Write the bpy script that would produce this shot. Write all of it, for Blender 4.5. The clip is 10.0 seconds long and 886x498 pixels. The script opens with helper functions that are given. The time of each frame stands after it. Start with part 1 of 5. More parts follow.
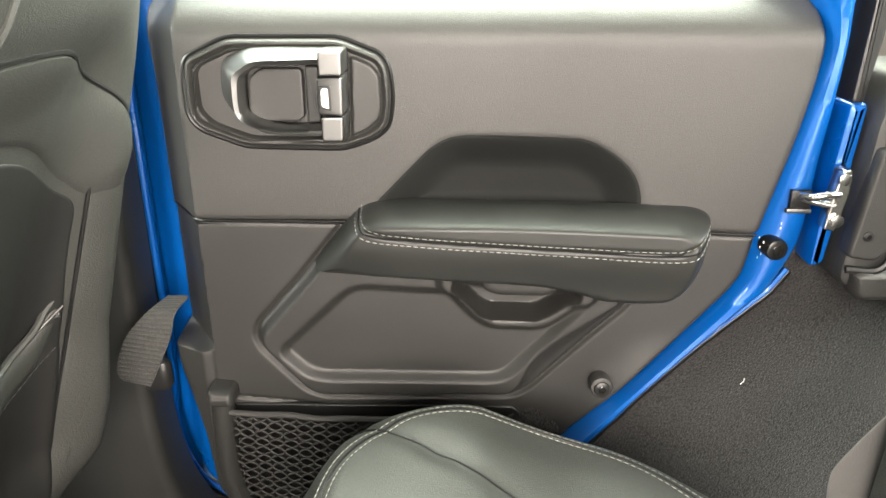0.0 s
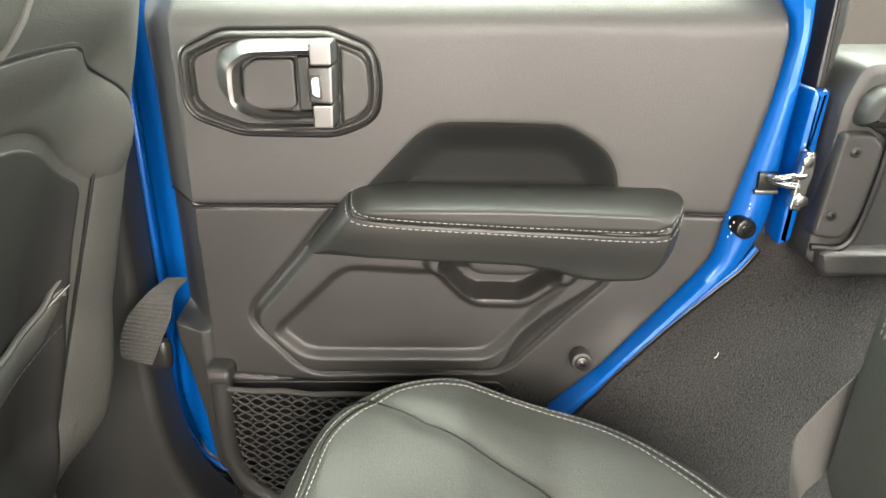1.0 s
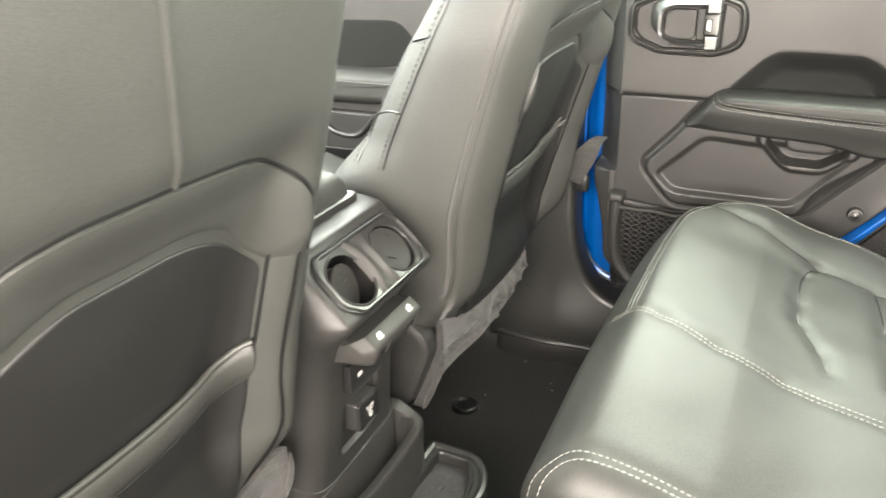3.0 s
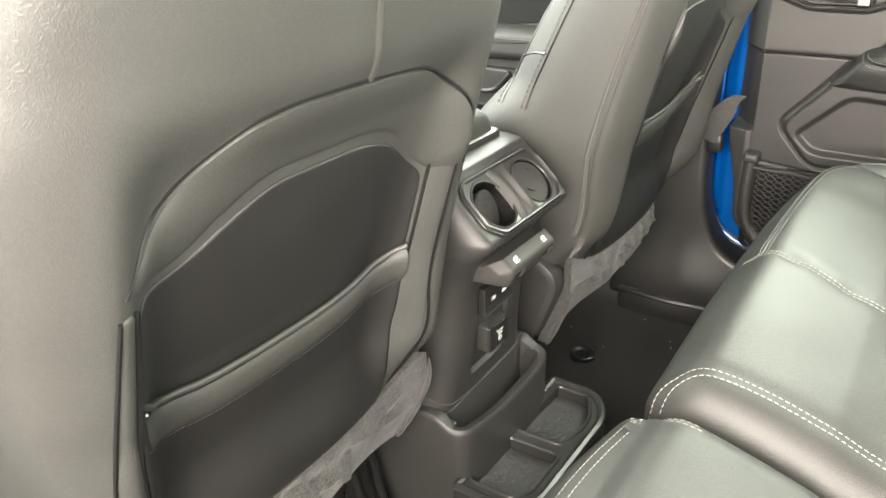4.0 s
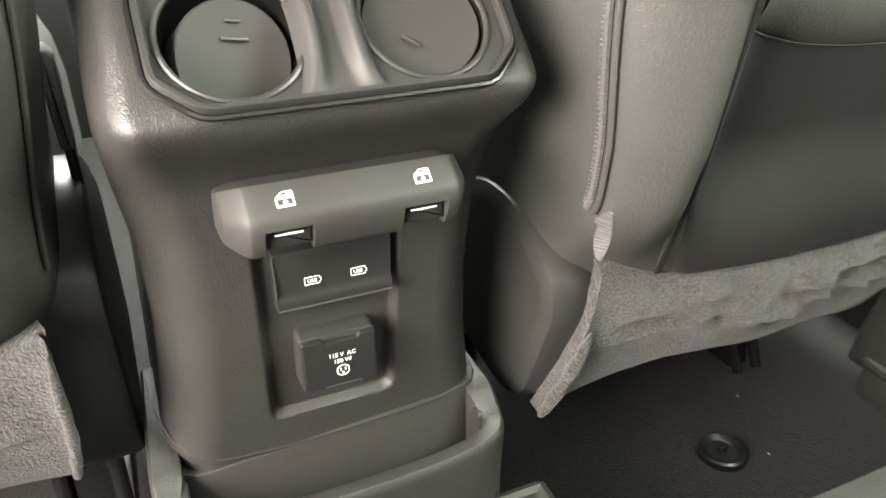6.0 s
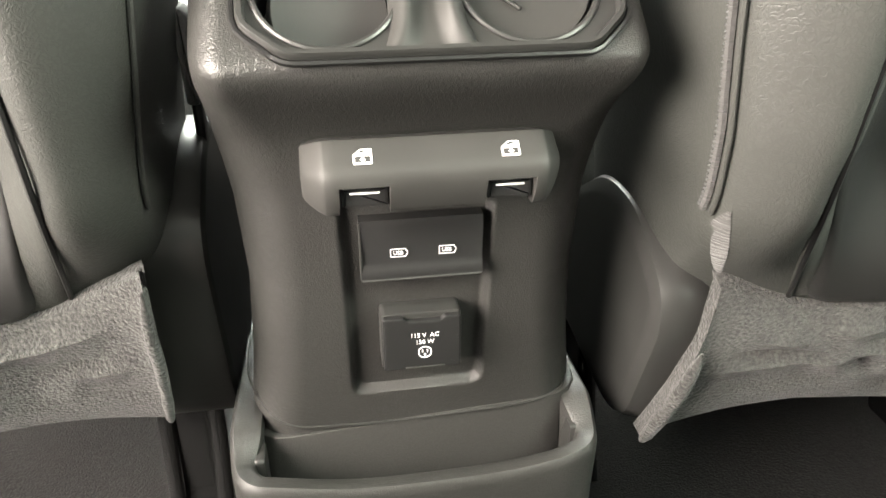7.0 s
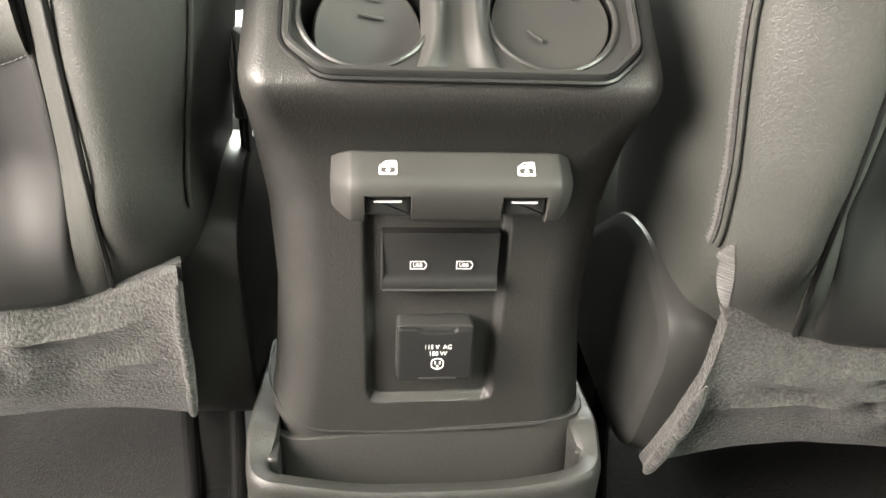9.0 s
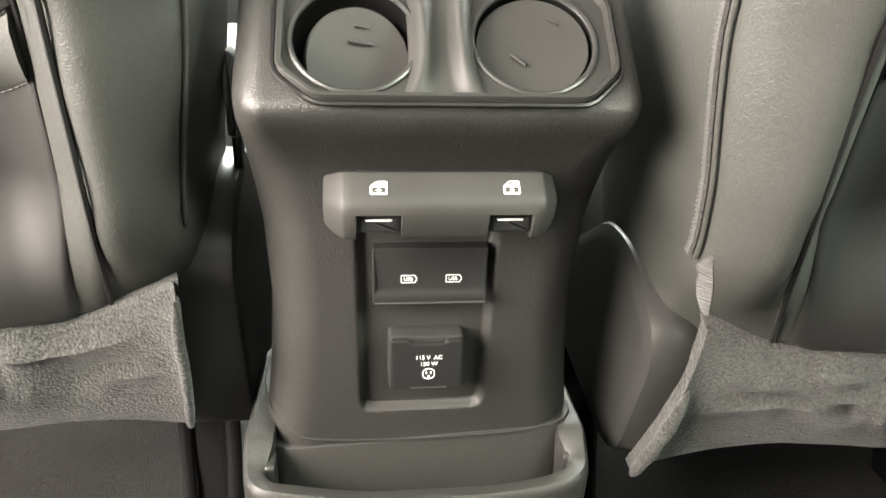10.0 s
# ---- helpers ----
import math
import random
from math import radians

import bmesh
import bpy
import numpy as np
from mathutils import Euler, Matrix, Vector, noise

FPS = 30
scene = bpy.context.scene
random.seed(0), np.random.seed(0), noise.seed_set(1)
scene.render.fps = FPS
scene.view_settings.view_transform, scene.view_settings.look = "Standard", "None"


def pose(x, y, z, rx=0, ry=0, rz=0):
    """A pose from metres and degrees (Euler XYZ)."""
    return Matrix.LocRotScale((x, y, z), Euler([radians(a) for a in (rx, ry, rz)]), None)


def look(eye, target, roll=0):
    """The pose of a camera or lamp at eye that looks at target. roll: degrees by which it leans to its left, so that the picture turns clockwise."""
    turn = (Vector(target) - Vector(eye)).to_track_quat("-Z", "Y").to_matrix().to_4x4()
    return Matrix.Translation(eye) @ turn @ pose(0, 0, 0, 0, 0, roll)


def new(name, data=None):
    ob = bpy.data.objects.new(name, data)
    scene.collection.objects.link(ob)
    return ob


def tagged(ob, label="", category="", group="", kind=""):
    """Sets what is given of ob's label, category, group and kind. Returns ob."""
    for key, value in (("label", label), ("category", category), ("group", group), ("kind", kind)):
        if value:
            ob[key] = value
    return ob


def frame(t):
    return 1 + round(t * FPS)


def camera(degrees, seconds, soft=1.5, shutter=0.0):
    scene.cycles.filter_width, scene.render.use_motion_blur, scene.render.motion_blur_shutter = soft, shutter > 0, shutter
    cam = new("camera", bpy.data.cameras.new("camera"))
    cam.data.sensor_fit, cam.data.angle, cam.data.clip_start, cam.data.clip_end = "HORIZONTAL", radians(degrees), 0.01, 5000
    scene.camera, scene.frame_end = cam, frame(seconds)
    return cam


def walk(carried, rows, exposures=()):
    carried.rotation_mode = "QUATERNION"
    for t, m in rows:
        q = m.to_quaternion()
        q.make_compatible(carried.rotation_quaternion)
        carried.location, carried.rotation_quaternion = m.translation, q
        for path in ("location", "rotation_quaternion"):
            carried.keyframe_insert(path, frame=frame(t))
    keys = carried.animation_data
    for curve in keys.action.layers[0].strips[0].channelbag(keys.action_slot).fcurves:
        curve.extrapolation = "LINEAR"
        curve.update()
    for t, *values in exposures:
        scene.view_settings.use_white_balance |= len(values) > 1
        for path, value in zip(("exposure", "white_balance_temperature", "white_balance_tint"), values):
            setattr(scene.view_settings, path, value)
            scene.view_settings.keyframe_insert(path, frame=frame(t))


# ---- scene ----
cam = camera(60.8, 10.0, shutter=0.25)

PATH = [
    (0, (0.383, -0.009, 0.879), (0.327, 1.844, 0.129), -0.4),
    (0.5, (0.386, -0.01, 0.882), (0.336, 1.84, 0.123), -0.7),
    (1, (0.392, -0.048, 0.885), (0.351, 1.795, 0.111), -0.6),
    (1.5, (0.383, -0.17, 0.889), (0.296, 1.669, 0.107), 0.3),
    (2, (0.382, -0.357, 0.905), (0.072, 1.461, 0.131), -0.1),
    (2.5, (0.388, -0.565, 0.93), (-0.154, 1.18, 0.116), -0.4),
    (3, (0.424, -0.721, 0.948), (-0.384, 0.912, 0.123), -2.0),
    (3.2, (0.431, -0.78, 0.966), (-0.447, 0.805, 0.119), -2.2),
    (4.3, (0.435, -0.816, 0.875), (-0.645, 0.631, 0.015), -2.0),
    (4.5, (0.407, -0.75, 0.843), (-0.663, 0.699, -0.027), -0.6),
    (5, (0.372, -0.507, 0.76), (-0.723, 0.878, -0.18), 2.7),
    (5.2, (0.363, -0.399, 0.731), (-0.804, 0.918, -0.219), 2.7),
    (6.3, (0.348, -0.056, 0.618), (-1.346, 0.426, -0.33), -0.5),
    (6.5, (0.354, -0.044, 0.611), (-1.38, 0.346, -0.305), -0.7),
    (7, (0.354, -0.054, 0.604), (-1.401, 0.223, -0.316), -0.2),
    (7.5, (0.355, -0.047, 0.588), (-1.407, 0.178, -0.33), 0.9),
    (8, (0.361, -0.044, 0.584), (-1.417, 0.167, -0.307), 1.9),
    (8.5, (0.375, -0.047, 0.584), (-1.421, 0.142, -0.275), 2.6),
    (9, (0.388, -0.046, 0.597), (-1.433, 0.138, -0.209), 2.4),
    (9.5, (0.406, -0.047, 0.604), (-1.45, 0.145, -0.115), 1.9),
    (10, (0.399, -0.047, 0.612), (-1.42, 0.163, -0.193), 2.0),
]
walk(cam, [(t, look(eye, aim, lean)) for t, eye, aim, lean in PATH],
     [(0.0, 0.06), (1.5, 0.15), (2.5, -0.02), (3.0, 0.22), (4.5, 0.06), (5.2, 0.32), (6.3, 0.95), (10.0, 0.92)])

# ---- world and light ----
world = bpy.data.worlds.new("world")
scene.world = world
world.use_nodes = True
wn = world.node_tree.nodes
sky = wn.new("ShaderNodeTexSky")
sky.sky_type, sky.sun_disc, sky.sun_elevation, sky.sun_rotation = "NISHITA", False, radians(50), radians(200)
soft = wn.new("ShaderNodeHueSaturation")
soft.inputs["Saturation"].default_value = 0.25
world.node_tree.links.new(sky.outputs[0], soft.inputs["Color"])
world.node_tree.links.new(soft.outputs[0], wn["Background"].inputs[0])
wn["Background"].inputs[1].default_value = 0.06
sun_data = bpy.data.lights.new("sun", "SUN")
sun_data.energy, sun_data.angle, sun_data.color = 0.6, radians(25), (1, 0.97, 0.92)
sun = new("sun", sun_data)
sun.matrix_world = look((0, 0, 5), (1.2, 2.2, 0))


def opening_lamp(name, eye, target, sx, sy, watts, color):
    """Sky light that comes in through a window or an open door."""
    data = bpy.data.lights.new(name, "AREA")
    data.shape, data.size, data.size_y, data.energy, data.color = "RECTANGLE", sx, sy, watts, color
    ob = new(name, data)
    ob.matrix_world = look(eye, target)
    return ob


opening_lamp("left_door_daylight", (0.70, -1.45, 1.10), (0.10, 0.20, 0.60), 1.3, 1.1, 190, (1.0, 0.90, 0.80))
opening_lamp("right_window_daylight", (0.35, 0.96, 1.22), (0.3, 0.35, 0.45), 1.3, 0.5, 68, (0.92, 1.0, 0.84))
opening_lamp("windshield_daylight", (-1.5, 0.0, 1.3), (0.0, 0.0, 0.5), 1.3, 0.6, 70, (0.95, 1.0, 0.90))
opening_lamp("front_window_daylight", (-0.75, 1.0, 1.20), (-0.4, 0.2, 0.5), 0.9, 0.45, 40, (0.95, 1.0, 0.90))
opening_lamp("driver_window_daylight", (-0.60, -1.0, 1.15), (-0.2, 0.4, 0.6), 1.0, 0.45, 60, (1.0, 0.93, 0.86))
opening_lamp("rear_window_daylight", (1.45, 0.0, 1.10), (0.0, 0.0, 0.80), 1.2, 0.35, 95, (0.98, 0.98, 0.88))


# ---- materials ----
def material(name, color, rough=0.5, metal=0.0, coat=0.0, spec=0.5, sheen=0.0):
    m = bpy.data.materials.new(name)
    m.use_nodes = True
    b = m.node_tree.nodes["Principled BSDF"]
    b.inputs["Base Color"].default_value = (*color, 1)
    b.inputs["Roughness"].default_value = rough
    b.inputs["Metallic"].default_value = metal
    b.inputs["Coat Weight"].default_value = coat
    b.inputs["Coat Roughness"].default_value = 0.05
    b.inputs["Specular IOR Level"].default_value = spec
    b.inputs["Sheen Weight"].default_value = sheen
    return m


def grain(m, scale, strength, kind="noise", depth=0.0006, vary=0.25, stretch=(1, 1, 1), vary_scale=14.0, rough_vary=0.08, speck=0.0):
    """Fine relief of the given scale, with uneven tone and gloss at a larger one. On voronoi grain, speck paints shade
    into the creases.
    """
    nt = m.node_tree
    n, link = nt.nodes, nt.links.new
    b = n["Principled BSDF"]
    co = n.new("ShaderNodeTexCoord")
    mp = n.new("ShaderNodeMapping")
    mp.inputs["Scale"].default_value = stretch
    link(co.outputs["Object"], mp.inputs["Vector"])
    if kind == "voronoi":
        tex = n.new("ShaderNodeTexVoronoi")
        tex.feature = "DISTANCE_TO_EDGE"
        tex.inputs["Scale"].default_value = scale
        wob = n.new("ShaderNodeTexNoise")
        wob.inputs["Scale"].default_value = scale * 0.6
        mix = n.new("ShaderNodeMixRGB")
        mix.inputs[0].default_value = 0.012
        link(mp.outputs[0], wob.inputs["Vector"])
        link(mp.outputs[0], mix.inputs[1])
        link(wob.outputs["Color"], mix.inputs[2])
        link(mix.outputs[0], tex.inputs["Vector"])
        height = tex.outputs["Distance"]
        ramp = n.new("ShaderNodeMapRange")
        ramp.inputs["From Max"].default_value = 0.25
        link(height, ramp.inputs["Value"])
        height = ramp.outputs[0]
    else:
        tex = n.new("ShaderNodeTexNoise")
        tex.inputs["Scale"].default_value = scale
        tex.inputs["Detail"].default_value = 4
        link(mp.outputs[0], tex.inputs["Vector"])
        height = tex.outputs["Fac"]
    bump = n.new("ShaderNodeBump")
    bump.inputs["Strength"].default_value = strength
    bump.inputs["Distance"].default_value = depth
    link(height, bump.inputs["Height"])
    link(bump.outputs[0], b.inputs["Normal"])
    big = n.new("ShaderNodeTexNoise")
    big.inputs["Scale"].default_value = vary_scale
    big.inputs["Detail"].default_value = 5
    link(co.outputs["Object"], big.inputs["Vector"])
    col = b.inputs["Base Color"].default_value[:3]
    mixc = n.new("ShaderNodeMixRGB")
    mixc.inputs[1].default_value = (*[c * (1 - vary) for c in col], 1)
    mixc.inputs[2].default_value = (*[c * (1 + vary) for c in col], 1)
    link(big.outputs["Fac"], mixc.inputs[0])
    # crease shade put into the colour: cell edges darker, cell tops slightly lighter
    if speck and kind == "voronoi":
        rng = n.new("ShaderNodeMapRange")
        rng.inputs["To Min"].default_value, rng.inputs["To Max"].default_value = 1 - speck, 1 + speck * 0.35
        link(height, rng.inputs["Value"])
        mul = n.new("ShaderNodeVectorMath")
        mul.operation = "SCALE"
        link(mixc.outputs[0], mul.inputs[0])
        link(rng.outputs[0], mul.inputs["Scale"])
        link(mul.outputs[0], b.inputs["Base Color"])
    elif speck:
        fine = n.new("ShaderNodeTexNoise")
        fine.inputs["Scale"].default_value = scale * 0.9
        fine.inputs["Detail"].default_value = 2
        link(co.outputs["Object"], fine.inputs["Vector"])
        rng = n.new("ShaderNodeMapRange")
        rng.inputs["From Min"].default_value, rng.inputs["From Max"].default_value = 0.32, 0.68
        rng.inputs["To Min"].default_value, rng.inputs["To Max"].default_value = 1 - speck, 1 + speck
        link(fine.outputs["Fac"], rng.inputs["Value"])
        mul = n.new("ShaderNodeVectorMath")
        mul.operation = "SCALE"
        link(mixc.outputs[0], mul.inputs[0])
        link(rng.outputs[0], mul.inputs["Scale"])
        link(mul.outputs[0], b.inputs["Base Color"])
    else:
        link(mixc.outputs[0], b.inputs["Base Color"])
    r = b.inputs["Roughness"].default_value
    mr = n.new("ShaderNodeMapRange")
    mr.inputs["To Min"].default_value, mr.inputs["To Max"].default_value = r - rough_vary, r + rough_vary
    link(big.outputs["Fac"], mr.inputs["Value"])
    link(mr.outputs[0], b.inputs["Roughness"])
    return m


# voronoi grains below carry painted crease shade, set by speck
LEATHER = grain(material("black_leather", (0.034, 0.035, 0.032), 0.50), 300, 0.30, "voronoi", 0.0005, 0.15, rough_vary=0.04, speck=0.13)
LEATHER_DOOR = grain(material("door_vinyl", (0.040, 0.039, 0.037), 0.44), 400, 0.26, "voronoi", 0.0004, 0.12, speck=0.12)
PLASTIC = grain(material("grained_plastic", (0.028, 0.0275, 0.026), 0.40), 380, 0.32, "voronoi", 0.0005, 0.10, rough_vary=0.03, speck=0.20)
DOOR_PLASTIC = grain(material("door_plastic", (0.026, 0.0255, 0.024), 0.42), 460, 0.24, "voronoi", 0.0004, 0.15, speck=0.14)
MATTE = grain(material("matte_plastic", (0.026, 0.0255, 0.024), 0.55, spec=0.35), 1500, 0.15, "noise", 0.0003)
NETTING = grain(material("black_netting", (0.040, 0.039, 0.037), 0.8), 2000, 0.3, "noise", 0.0003)
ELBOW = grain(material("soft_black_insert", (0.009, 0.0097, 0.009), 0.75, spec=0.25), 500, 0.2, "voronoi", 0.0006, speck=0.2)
LEATHER_ARM = grain(material("smooth_black_leather", (0.020, 0.021, 0.0195), 0.44), 500, 0.12, "voronoi", 0.0004)
PLASTIC_SMOOTH = grain(material("satin_plastic", (0.022, 0.022, 0.021), 0.36), 1500, 0.12, "noise", 0.0003)
PLASTIC_DARK = grain(material("dark_plastic", (0.012, 0.012, 0.012), 0.38), 1200, 0.15, "noise", 0.0003)
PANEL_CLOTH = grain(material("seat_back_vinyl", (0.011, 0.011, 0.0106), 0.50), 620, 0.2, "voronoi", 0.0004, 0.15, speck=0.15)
BLUE = grain(material("blue_paint", (0.0, 0.094, 0.395), 0.30, 0.25, 0.5), 2500, 0.04, "noise", 0.0002, 0.08)
CHROME = grain(material("satin_silver", (0.19, 0.19, 0.187), 0.40, 1.0), 900, 0.03, "noise", 0.0002, 0.06)
STEEL = grain(material("bright_steel", (0.55, 0.54, 0.52), 0.25, 1.0), 300, 0.1, "noise", 0.0003, 0.2)
BLACK_STEEL = grain(material("black_gloss_steel", (0.010, 0.010, 0.010), 0.16), 300, 0.1, "noise", 0.0003, 0.3)
CARPET = grain(material("black_carpet", (0.0150, 0.0139, 0.0136), 0.95, sheen=0.15), 480, 1.0, "noise", 0.0022, 0.35, vary_scale=40, speck=0.95)
FELT = grain(material("grey_felt", (0.021, 0.0207, 0.0194), 0.95, sheen=0.15), 460, 1.0, "noise", 0.0022, 0.75, vary_scale=75, speck=0.85)
WEBBING = grain(material("belt_webbing", (0.085, 0.082, 0.080), 0.7, sheen=0.1), 500, 0.8, "noise", 0.0008, 0.2, (1, 1, 0.3))
KNIT = grain(material("ribbed_elastic", (0.032, 0.031, 0.030), 0.8, sheen=0.2), 260, 1.0, "noise", 0.0016, 0.2, (0.15, 0.15, 2.2))
STRAP = grain(material("black_woven_strap", (0.030, 0.029, 0.027), 0.75, sheen=0.1), 420, 1.0, "noise", 0.0012, 0.2, (1, 1, 2.0), speck=0.4)
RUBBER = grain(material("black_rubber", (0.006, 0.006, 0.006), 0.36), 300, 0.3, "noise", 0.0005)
MAT = grain(material("ribbed_rubber_mat", (0.03, 0.03, 0.03), 0.6), 260, 1.0, "noise", 0.002, 0.3)
STITCH = grain(material("white_thread", (0.34, 0.34, 0.32), 0.75), 3000, 0.3, "noise", 0.0003, 0.15)
STITCH_DARK = grain(material("black_thread", (0.03, 0.03, 0.03), 0.75), 3000, 0.3, "noise", 0.0003, 0.15)
PRINT = material("white_print", (0.70, 0.70, 0.68), 0.5)
HEADLINER = grain(material("dark_headliner", (0.10, 0.10, 0.095), 0.95), 400, 0.4, "noise", 0.001, 0.1)
CREAM = grain(material("cream_wall_paint", (0.62, 0.56, 0.48), 0.8), 60, 0.2, "noise", 0.002, 0.08)
CONCRETE = grain(material("grey_floor_tile", (0.13, 0.125, 0.12), 0.5), 40, 0.2, "noise", 0.002, 0.15)


# ---- mesh helpers ----
def thing(name, label, category, at=(0, 0, 0), kind="", group=""):
    ob = new(name)
    ob.location = at
    return tagged(ob, label, category, group, kind)


def finish(name, bm, mat, smooth=True):
    bmesh.ops.recalc_face_normals(bm, faces=bm.faces)
    me = bpy.data.meshes.new(name)
    bm.to_mesh(me)
    bm.free()
    if smooth:
        me.polygons.foreach_set("use_smooth", [True] * len(me.polygons))
        me.set_sharp_from_angle(angle=radians(42))
    me.materials.append(mat)
    return me


def part(name, bm, mat, parent=None, label="", smooth=True):
    """One mesh object, built in world coordinates, under a thing or a part."""
    ob = new(name, finish(name, bm, mat, smooth))
    if parent is not None:
        ob.parent = parent
        base, up = Vector((0, 0, 0)), parent
        while up is not None:
            base += up.location
            up = up.parent
        ob.location = -base
    if label:
        tagged(ob, label)
    return ob


def sstep(a, b, x):
    t = min(1, max(0, (x - a) / (b - a)))
    return t * t * (3 - 2 * t)


def rounded(pts, r, n=6):
    """A closed outline with its corners rounded; r is one radius or one for each corner."""
    out, k = [], len(pts)
    for i, p in enumerate(pts):
        p = Vector(p[:2])
        a, b = Vector(pts[i - 1][:2]) - p, Vector(pts[(i + 1) % k][:2]) - p
        rad = r[i] if isinstance(r, (list, tuple)) else r
        d = min(rad, a.length * 0.48, b.length * 0.48)
        p0, p1 = p + a.normalized() * d, p + b.normalized() * d
        for j in range(n + 1):
            t = j / n
            out.append(p0 * (1 - t) ** 2 + p * 2 * t * (1 - t) + p1 * t * t)
    return out


def resample(pts, n, closed=True):
    pts = [Vector(p) for p in pts]
    if closed:
        pts = pts + [pts[0]]
    d = [0]
    for a, b in zip(pts, pts[1:]):
        d.append(d[-1] + (b - a).length)
    out, j = [], 0
    for i in range(n):
        s = d[-1] * i / (n if closed else n - 1)
        while j < len(d) - 2 and d[j + 1] < s:
            j += 1
        t = (s - d[j]) / max(1e-9, d[j + 1] - d[j])
        out.append(pts[j].lerp(pts[j + 1], min(1, t)))
    return out


def area(pts):
    return sum(a.x * b.y - b.x * a.y for a, b in zip(pts, pts[1:] + pts[:1])) / 2


def inset(pts, d):
    """The outline moved inwards by d."""
    k, s = len(pts), 1 if area(pts) > 0 else -1
    out = []
    for i, p in enumerate(pts):
        t = (pts[(i + 1) % k] - pts[i - 1]).normalized()
        out.append(p + Vector((-t.y, t.x)) * d * s)
    return out


def inside(poly, p):
    """Depth of p inside a convex outline, negative outside."""
    s = 1 if area(poly) > 0 else -1
    best = 9
    for a, b in zip(poly, poly[1:] + poly[:1]):
        e = (b - a).normalized()
        best = min(best, s * (e.x * (p.y - a.y) - e.y * (p.x - a.x)))
    return best


def reach(poly, p):
    """Distance of p from the rim of any outline, negative outside."""
    best, odd = 9, False
    for a, b in zip(poly, poly[1:] + poly[:1]):
        e = b - a
        t = min(1, max(0, (p - a).dot(e) / max(1e-12, e.length_squared)))
        best = min(best, (p - (a + e * t)).length)
        if (a.y > p.y) != (b.y > p.y) and p.x < a.x + (p.y - a.y) / (b.y - a.y) * e.x:
            odd = not odd
    return best if odd else -best


def V2(pts):
    return [Vector(p) for p in pts]


def pad(outline, surf, height=0.01, edge=0.008, sink=0.01, n=160, rings=24, extra=None, center=None, bm=None):
    """A raised, round-edged pad over an outline (a, b), laid on surf(a, b, h)."""
    bm = bm or bmesh.new()
    base = resample(outline, n)
    c = Vector(center) if center else sum(base, Vector((0, 0))) / n
    loops = [(base, -sink)]
    for t in (0.0, 0.12, 0.3, 0.55, 0.8, 1.0):
        loops.append((inset(base, edge * t) if t else base, height * math.sqrt(max(0, 1 - (1 - t) ** 2))))
    inner = loops[-1][0]
    for i in range(1, rings):
        f = 1 - i / rings
        loops.append(([c + (p - c) * f for p in inner], height))
    prev = None
    for pts, h in loops:
        row = [bm.verts.new(surf(p.x, p.y, h + (extra(p.x, p.y) if extra and h >= 0 else 0))) for p in pts]
        if prev:
            for i in range(n):
                bm.faces.new((prev[i], prev[(i + 1) % n], row[(i + 1) % n], row[i]))
        prev = row
    mid = bm.verts.new(surf(c.x, c.y, height + (extra(c.x, c.y) if extra else 0)))
    for i in range(n):
        bm.faces.new((prev[i], prev[(i + 1) % n], mid))
    return bm


def loft(loops, closed=True, caps=True, bm=None):
    """Skin over loops of equal length."""
    bm = bm or bmesh.new()
    rows = [[bm.verts.new(p) for p in loop] for loop in loops]
    k = len(rows[0])
    for a, b in zip(rows, rows[1:]):
        for i in range(k if closed else k - 1):
            bm.faces.new((a[i], a[(i + 1) % k], b[(i + 1) % k], b[i]))
    if caps and closed:
        bm.faces.new(rows[0])
        bm.faces.new(rows[-1])
    return bm


def prism(outline, to3, d0, d1, bevel=0.002, n=0, bm=None):
    """An extruded outline with bevelled rims: to3(a, b, d) gives the place."""
    pts = resample(outline, n) if n else [Vector(p) for p in outline]
    s = 1 if d1 > d0 else -1
    flat = bevel * 1.25
    loops = [(inset(pts, flat), d0), (inset(pts, bevel), d0), (inset(pts, bevel * 0.3), d0 + s * bevel * 0.3), (pts, d0 + s * bevel), (pts, d1 - s * bevel),
             (inset(pts, bevel * 0.3), d1 - s * bevel * 0.3), (inset(pts, bevel), d1), (inset(pts, flat), d1)]
    return loft([[to3(p.x, p.y, d) for p in loop] for loop, d in loops], bm=bm)


def box(c, size, bevel=0.004, bm=None):
    """A box with rounded rims."""
    x, y, z = c
    sx, sy, sz = (v / 2 for v in size)
    out = rounded([(-sx, -sy), (sx, -sy), (sx, sy), (-sx, sy)], bevel * 1.5, 3)
    return prism(out, lambda a, b, d: (x + a, y + b, z + d), -sz, sz, bevel, bm=bm)


def frames_along(pts):
    """Tangent, side and up at each point of a path."""
    out, side = [], None
    for i, p in enumerate(pts):
        t = (pts[min(i + 1, len(pts) - 1)] - pts[max(i - 1, 0)]).normalized()
        if side is None:
            ref = Vector((0, 0, 1)) if abs(t.z) < 0.9 else Vector((1, 0, 0))
            side = t.cross(ref).normalized()
        else:
            side = (side - t * side.dot(t)).normalized()
        out.append((t, side, side.cross(t)))
    return out


def sweep(path, profile, closed=False, bm=None, side0=None):
    """A profile of (side, up) pairs swept along a path."""
    pts = [Vector(p) for p in path]
    fr = frames_along(pts)
    loops = [[p + s * a + u * b for a, b in profile] for p, (t, s, u) in zip(pts, fr)]
    if closed:
        loops.append(loops[0])
    return loft(loops, caps=not closed, bm=bm)


def ring(r, k=10, r2=None):
    return [(r * math.cos(2 * math.pi * i / k), (r2 or r) * math.sin(2 * math.pi * i / k)) for i in range(k)]


